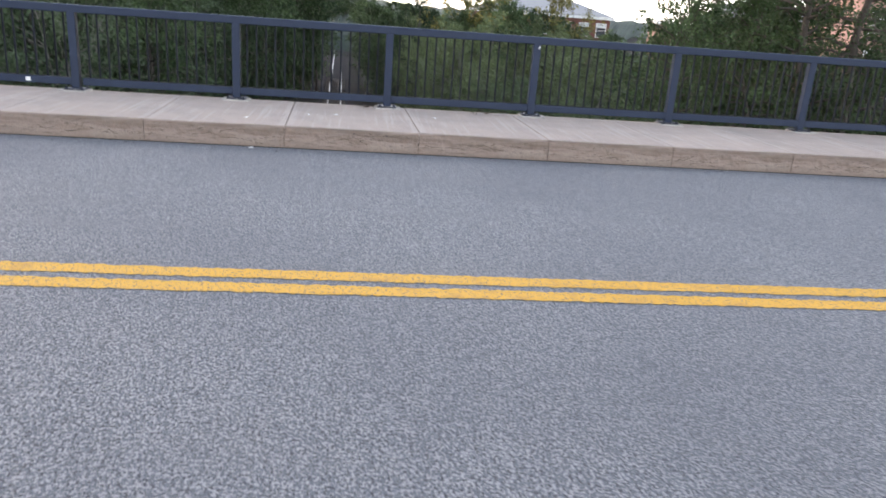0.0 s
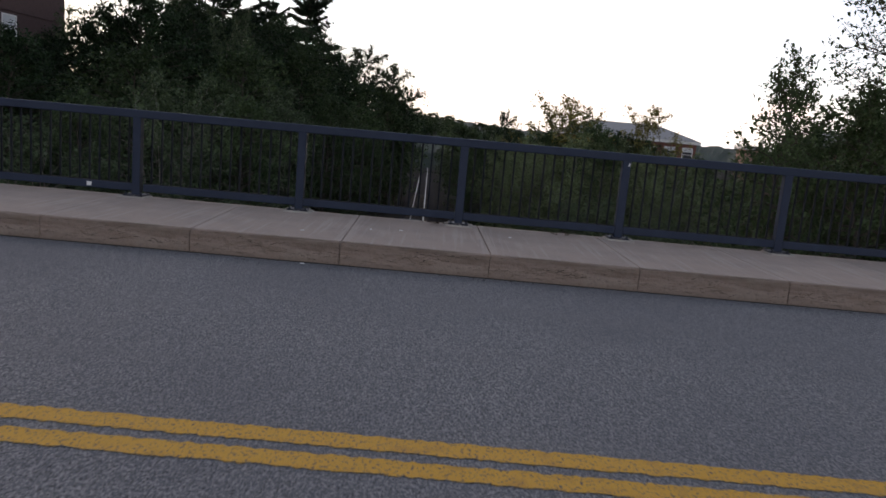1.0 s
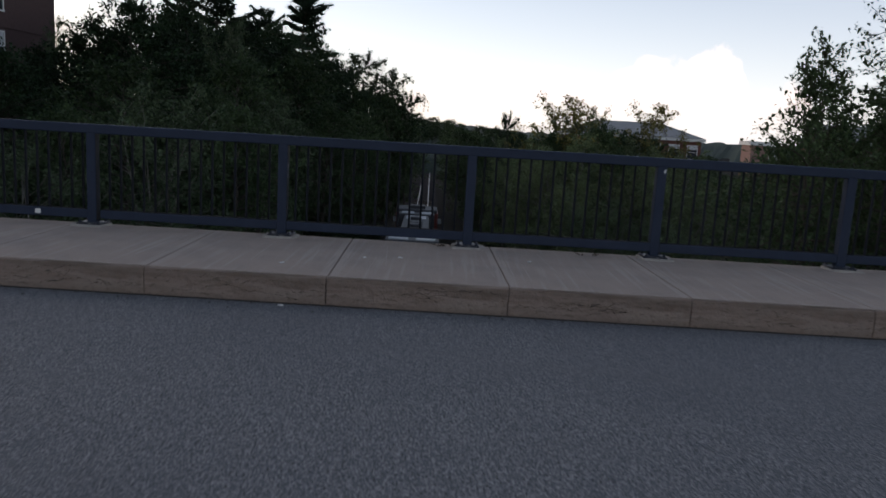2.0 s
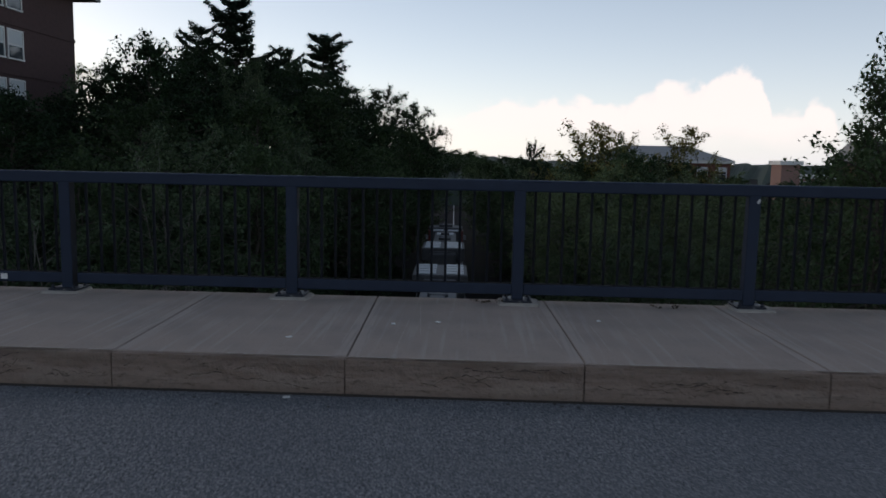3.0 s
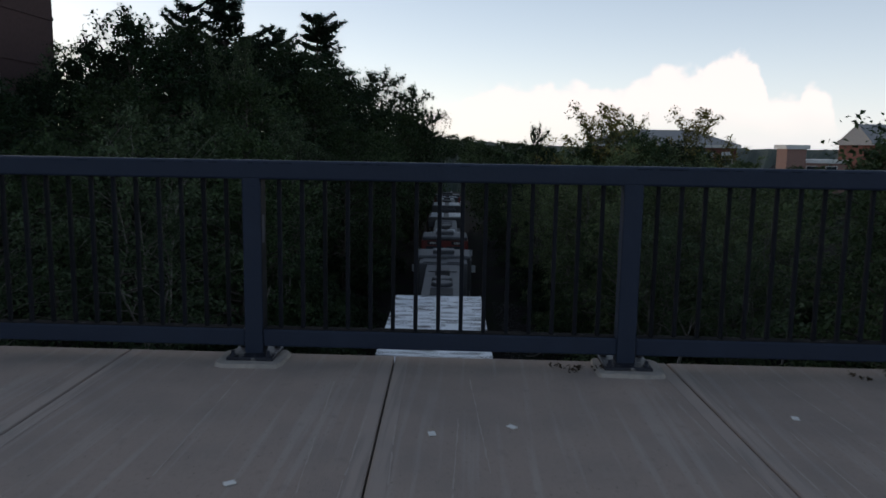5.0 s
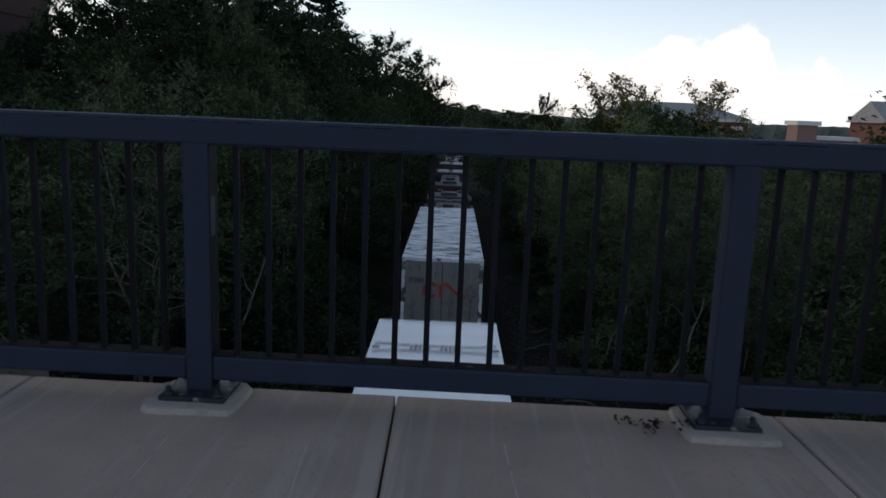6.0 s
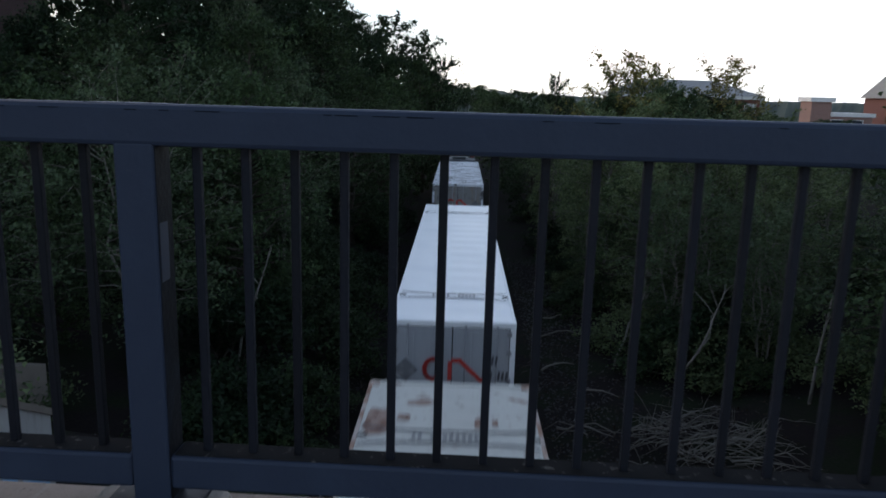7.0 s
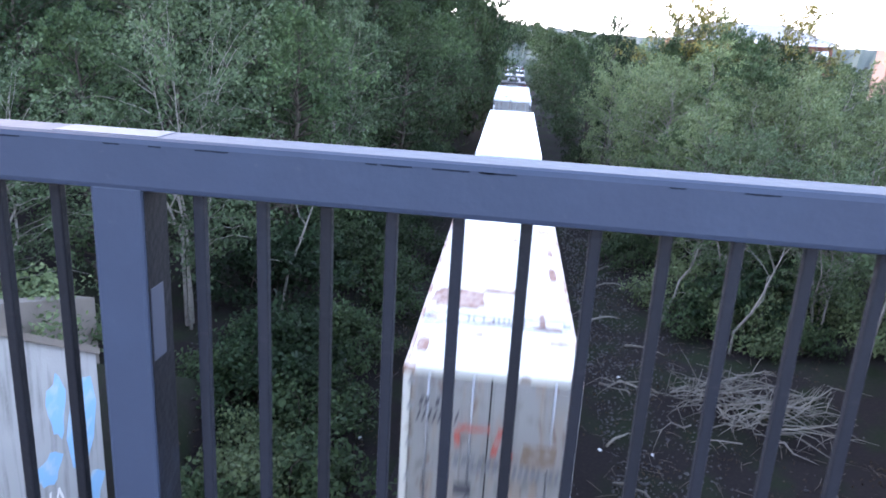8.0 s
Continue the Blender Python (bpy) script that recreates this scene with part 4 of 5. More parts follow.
def build_buildings():
    # brick hall with grey hipped roof beyond the wood
    b = thing("brick_building", "red brick building with grey hipped roof and white cornice", "building")
    part("wall", boxes((18, 36.8, 100, 109.5, -12, 1.2)), BRICK, b)
    part("cornice", boxes((17.5, 37.3, 99.6, 109.9, 1.2, 1.6)), WHITEPAINT, b, "white cornice")
    part("roof", hip_roof(bmesh.new(), 18, 36.8, 100, 109.5, 1.61, 2.0), SLATE, b, "grey roof")
    for z in (-1.2, -4.6):
        for x in (27.5, 30.4, 33.0, 35.6):
            window(b, x, z, 1.35, 1.8, 100, 0.3)
    # its tower and low wing
    b = thing("brick_building", "light brick tower with white cornice and low wing", "building")
    part("wall", boxes((49.3, 52.2, 114, 118, -12, 1.2)), BRICKPALE, b)
    part("cornice", boxes((48.95, 52.55, 113.6, 118.4, 1.2, 1.85)), WHITEPAINT, b, "white stepped cornice")
    part("wing", boxes((52.2, 58.8, 115, 122, -12, -0.9)), BRICKPALE, b)
    part("wing_cornice", boxes((52.56, 59.1, 114.7, 122.3, -0.9, -0.35)), WHITEPAINT, b, "white cornice")
    for x in (53.6, 56.6):
        window(b, x, -3.2, 1.6, 1.8, 115, 0)
    # house with a grey gable roof
    b = thing("gabled_house", "brick house with grey gabled roof among trees", "house")
    part("wall", boxes((63.6, 80, 116, 128, -12, 2.0)), BRICK, b)
    bm = bmesh.new()
    a = [bm.verts.new(p) for p in ((63.0, 115.4, 2.0), (80.6, 115.4, 2.0), (80.6, 128.6, 2.0), (63.0, 128.6, 2.0), (63.4, 122, 5.4), (80.6, 122, 5.4))]
    for q in ((0, 1, 5, 4), (2, 3, 4, 5), (3, 0, 4), (1, 2, 5), (0, 3, 2, 1)):
        bm.faces.new([a[i] for i in q])
    part("roof", bm, SLATE, b)
    # two small white houses on the hillside far along the line
    for x, z, w in ((3.0, 0.2, 2.2), (-2.9, -1.2, 2.0)):
        b = thing("hillside_house", "small white house among trees on the far hill", "house")
        part("wall", boxes((x - w / 2, x + w / 2, 300, 303, z - 3, z + 1.0)), WHITEPAINT, b)
        bm = prism(bmesh.new(), [(299.7, z + 1.0), (303.3, z + 1.0), (301.5, z + 1.9)], x - w / 2 - 0.2, x + w / 2 + 0.2)
        part("roof", bm, SLATE, b)
    # tall brick block on the left bank; its front looks towards the line
    b = thing("brick_apartment_block", "tall dark red brick block with white windows and light belt courses", "building", pose(-26, 45, 0, 0, 0, 90))
    part("wall", boxes((-26, 0, 0, 14, -9, 11.5)), BRICKDARK, b)
    part("eave", boxes((-27, 1.3, -1.3, 15, 11.5, 11.95), bevel=0.04), SLATE, b, "dark overhanging roof edge")
    for z in (2.75, 5.65, 8.55):
        part("belt_course", boxes((-26.02, 0.03, -0.06, 0.02, z, z + 0.22)), BRICKDARK, b, "projecting brick belt course")
    for z in (0.85, 3.75, 6.65, 9.55):
        for x in (-6.75, -8.6, -13.2, -15.05, -19.6, -21.45):
            window(b, x, z, 1.4, 1.6, 0.0, 0.55)
    part("downpipe", boxes((-10.05, -9.9, -0.12, 0.0, -8, 11.5)), WHITEPAINT, b, "white downpipe")
    # large brick house beyond the aspens
    b = thing("brick_apartment_block", "pinkish brick block with white windows behind aspens", "building", pose(47, 58, 0, 0, 0, -12))
    part("wall", boxes((0, 22, 0, 14, -10, 9)), BRICKPALE, b)
    part("cornice", boxes((-0.3, 22.3, -0.3, 14.3, 9, 9.5)), WHITEPAINT, b)
    for z in (-4.6, -1.4, 1.8, 5.0):
        for x in (1.6, 4.6, 7.6, 10.6, 13.6, 16.6):
            window(b, x, z, 1.2, 1.8, 0, 0.3)


build_buildings()


# ---- the train ----
BOXW, BOXH = 2.59, 2.9
ROOF_Z = -3.45
BOXWHITE = material("container_white", (0.9, 0.91, 0.92), 0.32, spots=[(0.7, 0.45, 0.7, (0.82, 0.84, 0.86), 0.6), (30, 0.7, 0.74, (0.35, 0.32, 0.3), 0.5)], bump=0.1, bump_scale=6)
BOXRUSTY = material("container_white_rusty", (0.56, 0.552, 0.5), 0.55, spots=[(1.1, 0.5, 0.75, (0.5, 0.48, 0.43), 0.7, (1, 0.4, 1)), (1.6, 0.655, 0.68, (0.2, 0.085, 0.05), 0.9, (0.8, 1.5, 1)), (4.5, 0.635, 0.69, (0.2, 0.14, 0.11), 0.8, (0.7, 1.1, 1)), (12, 0.62, 0.7, (0.4, 0.34, 0.3), 0.6, (1.4, 0.5, 1))], bump=0.2, bump_scale=8)
BOXPEEL = material("container_white_peeling", (0.78, 0.8, 0.83), 0.55, spots=[(2.4, 0.535, 0.555, (0.05, 0.046, 0.046), 0.95, (0.5, 2.6, 1)), (0.6, 0.5, 0.7, (0.5, 0.54, 0.58), 0.5)], bump=0.2, bump_scale=8)
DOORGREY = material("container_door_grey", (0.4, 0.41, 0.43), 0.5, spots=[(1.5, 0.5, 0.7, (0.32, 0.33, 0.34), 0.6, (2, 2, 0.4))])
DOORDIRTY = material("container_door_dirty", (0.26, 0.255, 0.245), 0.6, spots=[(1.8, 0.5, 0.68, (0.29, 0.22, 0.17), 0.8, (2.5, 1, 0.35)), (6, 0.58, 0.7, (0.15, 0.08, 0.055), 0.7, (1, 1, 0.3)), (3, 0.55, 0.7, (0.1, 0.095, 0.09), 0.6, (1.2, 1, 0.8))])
RUST = material("rusty_steel_edge", (0.5, 0.42, 0.37), 0.85, spots=[(2.5, 0.5, 0.6, (0.3, 0.15, 0.09), 0.8), (9, 0.55, 0.65, (0.15, 0.09, 0.07), 0.6)])
RUSTPATCH = material("roof_rust", (0.24, 0.13, 0.095), 0.9, spots=[(5, 0.45, 0.62, (0.42, 0.32, 0.27), 0.8), (14, 0.55, 0.65, (0.12, 0.06, 0.045), 0.7)])
ROD = material("galvanised_rod", (0.3, 0.3, 0.31), 0.5, 0.6)
SEAL = material("dark_gasket", (0.02, 0.02, 0.022), 0.8)
MARKRED = material("marking_red", (0.55, 0.05, 0.04), 0.55)
MARKFADED = material("marking_faded_red", (0.42, 0.1, 0.075), 0.7, spots=[(9, 0.5, 0.65, (0.3, 0.26, 0.24), 0.8)])
MARKSTAIN = material("brown_smear", (0.2, 0.14, 0.1), 0.85, spots=[(6, 0.45, 0.6, (0.27, 0.25, 0.23), 0.85)])
MARKDARK = material("marking_dark", (0.07, 0.07, 0.08), 0.6)
MARKSMUDGE = material("marking_dark_grey", (0.17, 0.17, 0.18), 0.7, spots=[(8, 0.5, 0.65, (0.3, 0.3, 0.3), 0.6)])
CARSTEEL = material("well_car_steel", (0.075, 0.06, 0.055), 0.8, spots=[(3, 0.5, 0.7, (0.12, 0.07, 0.05), 0.6)])
LOCORED = material("locomotive_red", (0.15, 0.018, 0.015), 0.45, spots=[(3, 0.5, 0.7, (0.2, 0.025, 0.02), 0.6)])
LOCODARK = material("locomotive_dark_grey", (0.045, 0.046, 0.05), 0.6, spots=[(3, 0.5, 0.7, (0.09, 0.088, 0.085), 0.6)])
LOCOGREY = material("locomotive_roof_grey", (0.085, 0.088, 0.096), 0.6, spots=[(2, 0.5, 0.7, (0.05, 0.05, 0.054), 0.7)])
LOCOSILVER = material("locomotive_silver_panel", (0.38, 0.4, 0.42), 0.45, spots=[(3, 0.5, 0.7, (0.4, 0.4, 0.41), 0.6)])
LOCOGLASS = material("locomotive_glass", (0.03, 0.035, 0.04), 0.08, spec=1.0)
TRAIN = []                # (thing, distance of its origin ahead of the reference point)


def strokes(bm, lines, width, y):
    """Flat strokes on a wall that faces -y, from lines of (x0, z0, x1, z1)."""
    for x0, z0, x1, z1 in lines:
        d = Vector((x1 - x0, 0, z1 - z0)).normalized() * width / 2
        s = Vector((-d.z, 0, d.x))
        a, b = Vector((x0, y, z0)) - d, Vector((x1, y, z1)) + d
        bm.faces.new([bm.verts.new(p) for p in (a + s, a - s, b - s, b + s)])
    return bm


def bars(x, z, n, w, h, gap, y, seed, slant=0.0):
    """A row of unreadable marks as plain bars on a wall that faces -y."""
    rng = random.Random(seed)
    bm = bmesh.new()
    for i in range(n):
        if rng.random() < 0.12:
            continue
        x0 = x + i * (w + gap)
        hh = h * rng.uniform(0.85, 1)
        bm.faces.new([bm.verts.new(p) for p in ((x0, y, z), (x0 + w, y, z), (x0 + w + slant, y, z + hh), (x0 + slant, y, z + hh))])
    return bm


def roof_bars(x, y, n, w, h, gap, z, seed):
    rng = random.Random(seed)
    bm = bmesh.new()
    for i in range(n):
        if rng.random() < 0.2:
            continue
        x0 = x + i * (w + gap)
        bm.faces.new([bm.verts.new(p) for p in ((x0, y, z), (x0 + w, y, z), (x0 + w, y + h, z), (x0, y + h, z))])
    return bm


def container(label, length, skin, door, rusty, seed, ribs, posts):
    """A container from y = 0 (doors) to y = length, its floor at z = 0."""
    w, h = BOXW / 2, BOXH
    t = thing("shipping_container", label, "container", group="containers of the train")
    body = bmesh.new()
    n = int(length / 0.3) * 4
    rings = []
    for i in range(n + 1):
        y = 0.065 + (length - 0.085) * i / n
        x = w - 0.004 if i % 4 in (0, 1) else w - 0.036
        rings.append([body.verts.new(q) for q in ((-w + 0.03, y, 0.03), (-x, y, 0.16), (-x, y, h - 0.12), (-w + 0.03, y, h - 0.03), (w - 0.03, y, h - 0.03), (x, y, h - 0.12), (x, y, 0.16), (w - 0.03, y, 0.03))])
    for r0, r1 in zip(rings, rings[1:]):
        for k in range(8):
            body.faces.new((r0[k], r0[(k + 1) % 8], r1[(k + 1) % 8], r1[k]))
    body.faces.new(rings[0])
    body.faces.new(rings[-1][::-1])
    part("body", body, skin, t)
    # roof sheet, pressed in shallow ribs across
    bm = bmesh.new()
    m = int(length / ribs)
    rows = []
    for i in range(m * 4 + 1):
        y = 0.03 + (length - 0.06) * i / (m * 4)
        up = 0.0 if i % 4 in (0, 1) else (-0.004 if rusty else -0.008)
        rows.append([bm.verts.new((x, y, h - 0.012 + up * (abs(x) < w - 0.1) + 0.004 * noise.noise((x, y * 0.6, seed)))) for x in (-w + 0.05, -w + 0.12, -0.5, 0.5, w - 0.12, w - 0.05)])
    for a, b in zip(rows, rows[1:]):
        for k in range(5):
            bm.faces.new((a[k], a[k + 1], b[k + 1], b[k]))
    part("roof", bm, skin, t, "weathered white roof sheet")
    for sx in (-1, 1):
        part("side_rail", boxes((min(sx * w, sx * (w - 0.06)), max(sx * w, sx * (w - 0.06)), 0.02, length, h - 0.1, h), bevel=0.008), RUST if rusty else skin, t, "rusty top edge" if rusty else "white top edge")
    for y0 in (0.0, length - 0.1):
        part("end_header", boxes((-w + 0.06, w - 0.06, y0, y0 + 0.1, h - 0.12, h), bevel=0.006), skin, t)
    for x in (-w, w - 0.17):
        for y in (0, length - 0.17):
            for z in (0, h - 0.115):
                part("corner_casting", boxes((x - 0.004, x + 0.174, y - 0.006, y + 0.176, z, z + 0.118), bevel=0.01), RUST if rusty else skin, t)
    for sx in (-1, 1):
        part("corner_post", boxes((min(sx * w, sx * (w - 0.11)), max(sx * w, sx * (w - 0.11)), 0.0, 0.1, 0.12, h - 0.12), bevel=0.01), skin, t)
    part("door_sill", boxes((-w + 0.1, w - 0.1, 0.0, 0.1, 0.02, 0.16)), skin, t)
    part("door_gasket", boxes((-w + 0.11, w - 0.11, 0.05, 0.07, 0.16, h - 0.12)), SEAL, t, "black rubber gasket")
    for sx in (-1, 1):
        x0, x1 = (0.012, w - 0.125) if sx > 0 else (-w + 0.125, -0.012)
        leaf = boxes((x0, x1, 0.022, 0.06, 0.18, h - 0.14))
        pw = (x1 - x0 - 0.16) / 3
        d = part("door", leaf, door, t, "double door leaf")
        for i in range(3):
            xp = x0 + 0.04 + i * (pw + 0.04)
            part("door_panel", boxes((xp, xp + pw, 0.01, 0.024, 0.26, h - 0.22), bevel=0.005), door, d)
        for rx in (0.22, 0.78):
            xr = x0 + (x1 - x0) * rx
            bm = bmesh.new()
            tube(bm, [(xr, -0.012, 0.1), (xr, -0.012, h - 0.08)], [0.02, 0.02], 7)
            part("locking_bar", bm, ROD, d, "vertical locking rod")
            part("handle", boxes((xr - 0.04, xr + 0.26 * -sx if sx < 0 else xr + 0.04, -0.03, -0.016, 1.25, 1.29)) if sx < 0 else boxes((xr - 0.26, xr + 0.04, -0.03, -0.016, 1.25, 1.29)), ROD, d)
        for z in (0.4, 1.0, 1.6, 2.2, 2.6):
            part("hinge", boxes((sx * (w - 0.13) - 0.05, sx * (w - 0.13) + 0.05, -0.006, 0.03, z, z + 0.1)), ROD, d)
    for y in posts:
        # strengthened frame at the lifting posts: two dark bowed seams with marks between
        for s in (-1, 1):
            bm = bmesh.new()
            a = []
            for i in range(17):
                x = -w + 0.08 + (BOXW - 0.16) * i / 16
                bow = 0.18 + 0.16 * (abs(x) / w) ** 5
                a.append((bm.verts.new((x, y + s * bow - 0.028, h + 0.002)), bm.verts.new((x, y + s * bow + 0.028, h + 0.002))))
            for p, q in zip(a, a[1:]):
                bm.faces.new((p[0], q[0], q[1], p[1]))
            part("roof_seam", bm, MARKDARK, t, "dark bowed seam")
        part("roof_marking", roof_bars(-0.5, y - 0.07, 12, 0.05, 0.14, 0.035, h + 0.002, seed), MARKSMUDGE, t, "row of small stencilled marks")
        for sx in (-1, 1):
            part("lifting_pocket", boxes((sx * (w - 0.12) - 0.07, sx * (w - 0.12) + 0.07, y - 0.04, y + 0.04, h - 0.01, h + 0.003)), SEAL, t)
    return t


def red_mark(t):
    ring = [(-0.36 + 0.2 * math.cos(radians(q)), 1.88 + 0.22 * math.sin(radians(q))) for q in range(50, 311, 26)]
    lines = [(*p, *q) for p, q in zip(ring, ring[1:])]
    part("emblem_stroke", strokes(bmesh.new(), lines, 0.085, -0.036), MARKRED, t, "plain red painted curve")
    for line in ((-0.04, 1.68, -0.04, 2.02), (0.04, 2.08, 0.16, 2.08), (0.2, 2.04, 0.56, 1.7), (0.62, 1.66, 0.74, 1.66)):
        part("emblem_stroke", strokes(bmesh.new(), [line], 0.085, -0.036), MARKRED, t, "plain red painted stroke")


def dark_diamond(t, x, z, r):
    bm = bmesh.new()
    bm.faces.new([bm.verts.new((x + r * a, -0.034, z + r * b)) for a, b in ((0, 1), (-1, 0), (0, -1), (1, 0))])
    part("diamond_mark", bm, MARKSMUDGE, t, "dark grey diamond placard")


def well_car(length):
    """Well car under the containers; the long well sits between two bogie platforms."""
    t = thing("well_car", "rust-brown steel well car under stacked containers", "railway car", group="cars of the train")
    for sx in (-1, 1):
        part("side_sill", boxes((min(sx * 1.35, sx * 1.5), max(sx * 1.35, sx * 1.5), 0.3, length - 0.3, 0.35, 1.25), bevel=0.03), CARSTEEL, t)
    part("well_floor", boxes((-1.34, 1.34, 0.3, length - 0.3, 0.3, 0.42)), CARSTEEL, t)
    for y0, y1 in ((-1.6, 0.35), (length - 0.35, length + 1.6)):
        part("end_platform", boxes((-1.3, 1.3, y0, y1, 0.95, 1.15), (-0.25, 0.25, y0 - 0.25, y1 + 0.25, 0.6, 0.94)), CARSTEEL, t)
        mid = (y0 + y1) / 2
        b = part("bogie", boxes((-1.1, -0.95, mid - 1.1, mid + 1.1, 0.35, 0.75), (0.95, 1.1, mid - 1.1, mid + 1.1, 0.35, 0.75), (-1, 1, mid - 0.2, mid + 0.2, 0.4, 0.7), bevel=0.03), CARSTEEL, t)
        for dy in (-0.85, 0.85):
            for sx in (-0.72, 0.72):
                bm = bmesh.new()
                tube(bm, [(sx - 0.07, mid + dy, 0.42), (sx + 0.07, mid + dy, 0.42)], [0.42, 0.42], 20)
                part("wheel", bm, RUSTSTEEL, b)
    return t


def locomotive(label, skin, cabskin, roofskin, silver):
    """A six-axle diesel: its rear coupler at y = 0, its nose at y = 22.5."""
    L = 22.5
    t = thing("locomotive", label, "locomotive", group="locomotives of the train")
    part("frame", boxes((-1.5, 1.5, 0.9, L - 0.9, 1.35, 1.65), (-0.3, 0.3, 0, L, 0.8, 1.34), bevel=0.03), LOCODARK, t)
    for y0, y1 in ((0.7, 0.95), (L - 0.95, L - 0.7)):
        part("pilot", boxes((-1.45, 1.45, y0, y1, 0.25, 1.6)), LOCODARK, t)
        for sx in (-1, 1):
            st = part("step", boxes(*[(min(sx * 1.1, sx * 1.5), max(sx * 1.1, sx * 1.5), y0 - 0.02, y1 + 0.3, z, z + 0.04) for z in (0.4, 0.75, 1.1)]), LOCODARK, t)
            part("step_edge", boxes(*[(min(sx * 1.1, sx * 1.52), max(sx * 1.1, sx * 1.52), y0 - 0.04, y0 - 0.021, z - 0.04, z + 0.05) for z in (0.4, 0.75, 1.1)]), WHITEPAINT, st, "white painted step edge")
    part("long_hood", boxes((-0.92, 0.92, 1.6, 15.9, 1.65, 4.25), bevel=0.12), skin, t)
    part("hood_roof", boxes((-0.85, 0.85, 1.8, 15.8, 4.25, 4.33)), roofskin, t, "grey dusty roof")
    part("radiator_housing", boxes((-1.5, 1.5, 2.2, 6.2, 3.65, 4.55), bevel=0.08), skin, t, "flared radiator wings")
    for i in range(4):
        y = 2.35 + i * 0.95
        for sx in (-1, 1):
            part("radiator_panel", boxes((min(sx * 0.22, sx * 1.3), max(sx * 0.22, sx * 1.3), y, y + 0.72, 4.55, 4.6), bevel=0.015), LOCOSILVER if silver else LOCOGREY, t, "silver radiator screen" if silver else "grey radiator screen")
    part("fan_well", boxes((-0.5, 0.5, 7.6, 9.2, 4.33, 4.36)), SEAL, t, "dark cooling opening")
    for y in (10.0, 11.2):
        bm = bmesh.new()
        tube(bm, [(0, y, 4.33), (0, y, 4.5)], [0.5, 0.46], 18)
        part("fan_cowl", bm, roofskin, t)
    part("exhaust_stack", boxes((-0.35, 0.35, 12.4, 13.2, 4.33, 4.6), bevel=0.03), LOCODARK, t)
    part("equipment_cabinet", boxes((-1.3, 1.3, 15.9, 17.4, 1.65, 4.4), bevel=0.06), skin, t)
    for sx in (-1, 1):
        part("roof_panel", boxes((min(sx * 0.2, sx * 1.1), max(sx * 0.2, sx * 1.1), 16.0, 17.2, 4.4, 4.46), bevel=0.012), LOCOSILVER if silver else LOCOGREY, t, "pale roof panel")
        part("vent_panel", boxes((min(sx * 0.15, sx * 0.7), max(sx * 0.15, sx * 0.7), 13.5, 15.2, 4.33, 4.38), bevel=0.012), LOCOSILVER if silver else LOCOGREY, t, "pale vent panel")
    cab = part("cab", boxes((-1.56, 1.56, 17.4, 19.9, 1.65, 4.35), bevel=0.08), cabskin, t)
    part("cab_roof", boxes((-1.5, 1.5, 17.3, 20.0, 4.35, 4.6), bevel=0.09), roofskin, cab, "pale grey cab roof")
    part("air_conditioner", boxes((-0.6, 0.6, 17.9, 18.9, 4.6, 4.82), bevel=0.04), roofskin, cab)
    for sx in (-1, 1):
        part("windscreen", boxes((min(sx * 0.12, sx * 1.25), max(sx * 0.12, sx * 1.25), 19.89, 19.93, 3.25, 3.95), bevel=0.02), LOCOGLASS, cab)
        part("number_board", boxes((min(sx * 0.45, sx * 1.15), max(sx * 0.45, sx * 1.15), 19.9, 19.98, 4.06, 4.28)), SEAL, cab, "dark number board")
        bm = bmesh.new()
        for i in range(4):
            x0 = sx * 0.8 - 0.2 + i * 0.105
            vs = [bm.verts.new(p) for p in ((x0, 19.985, 4.11), (x0 + 0.06, 19.985, 4.11), (x0 + 0.06, 19.985, 4.23), (x0, 19.985, 4.23))]
            bm.faces.new(vs)
        part("number_marks", bm, WHITEPAINT, cab, "pale bars")
        part("side_window", boxes((min(sx * 1.55, sx * 1.575), max(sx * 1.55, sx * 1.575), 17.9, 19.3, 3.0, 3.8)), LOCOGLASS, cab)
        part("mirror", boxes((min(sx * 1.58, sx * 1.85), max(sx * 1.58, sx * 1.85), 19.6, 19.66, 3.3, 3.7)), LOCOSILVER, cab)
    nose = part("nose", boxes((-1.0, 1.0, 19.9, 21.7, 1.65, 3.05), bevel=0.14), cabskin, t)
    part("headlight", boxes((-0.28, 0.28, 21.68, 21.76, 2.6, 2.85), bevel=0.03), LOCOSILVER, nose, "twin headlight housing")
    part("anticlimber", boxes((-1.5, 1.5, 21.7, 22.1, 1.3, 1.68), bevel=0.03), LOCODARK, t)
    for sx in (-1, 1):
        part("ditch_light", boxes((min(sx * 0.95, sx * 1.25), max(sx * 0.95, sx * 1.25), 21.8, 22.0, 1.68, 1.95), bevel=0.03), LOCOSILVER, t, "pale ditch light")
        bm = bmesh.new()
        tube(bm, [(sx * 1.45, 1.2, 2.65), (sx * 1.45, 17.3, 2.65)], [0.02, 0.02], 6)
        for i in range(9):
            tube(bm, [(sx * 1.45, 1.2 + i * 1.98, 1.6), (sx * 1.45, 1.2 + i * 1.98, 2.65)], [0.02, 0.02], 6)
        part("handrail", bm, LOCOGREY, t, "pale handrail along the walkway")
    part("fuel_tank", boxes((-1.35, 1.35, 8.2, 13.0, 0.35, 1.34), bevel=0.2), LOCODARK, t)
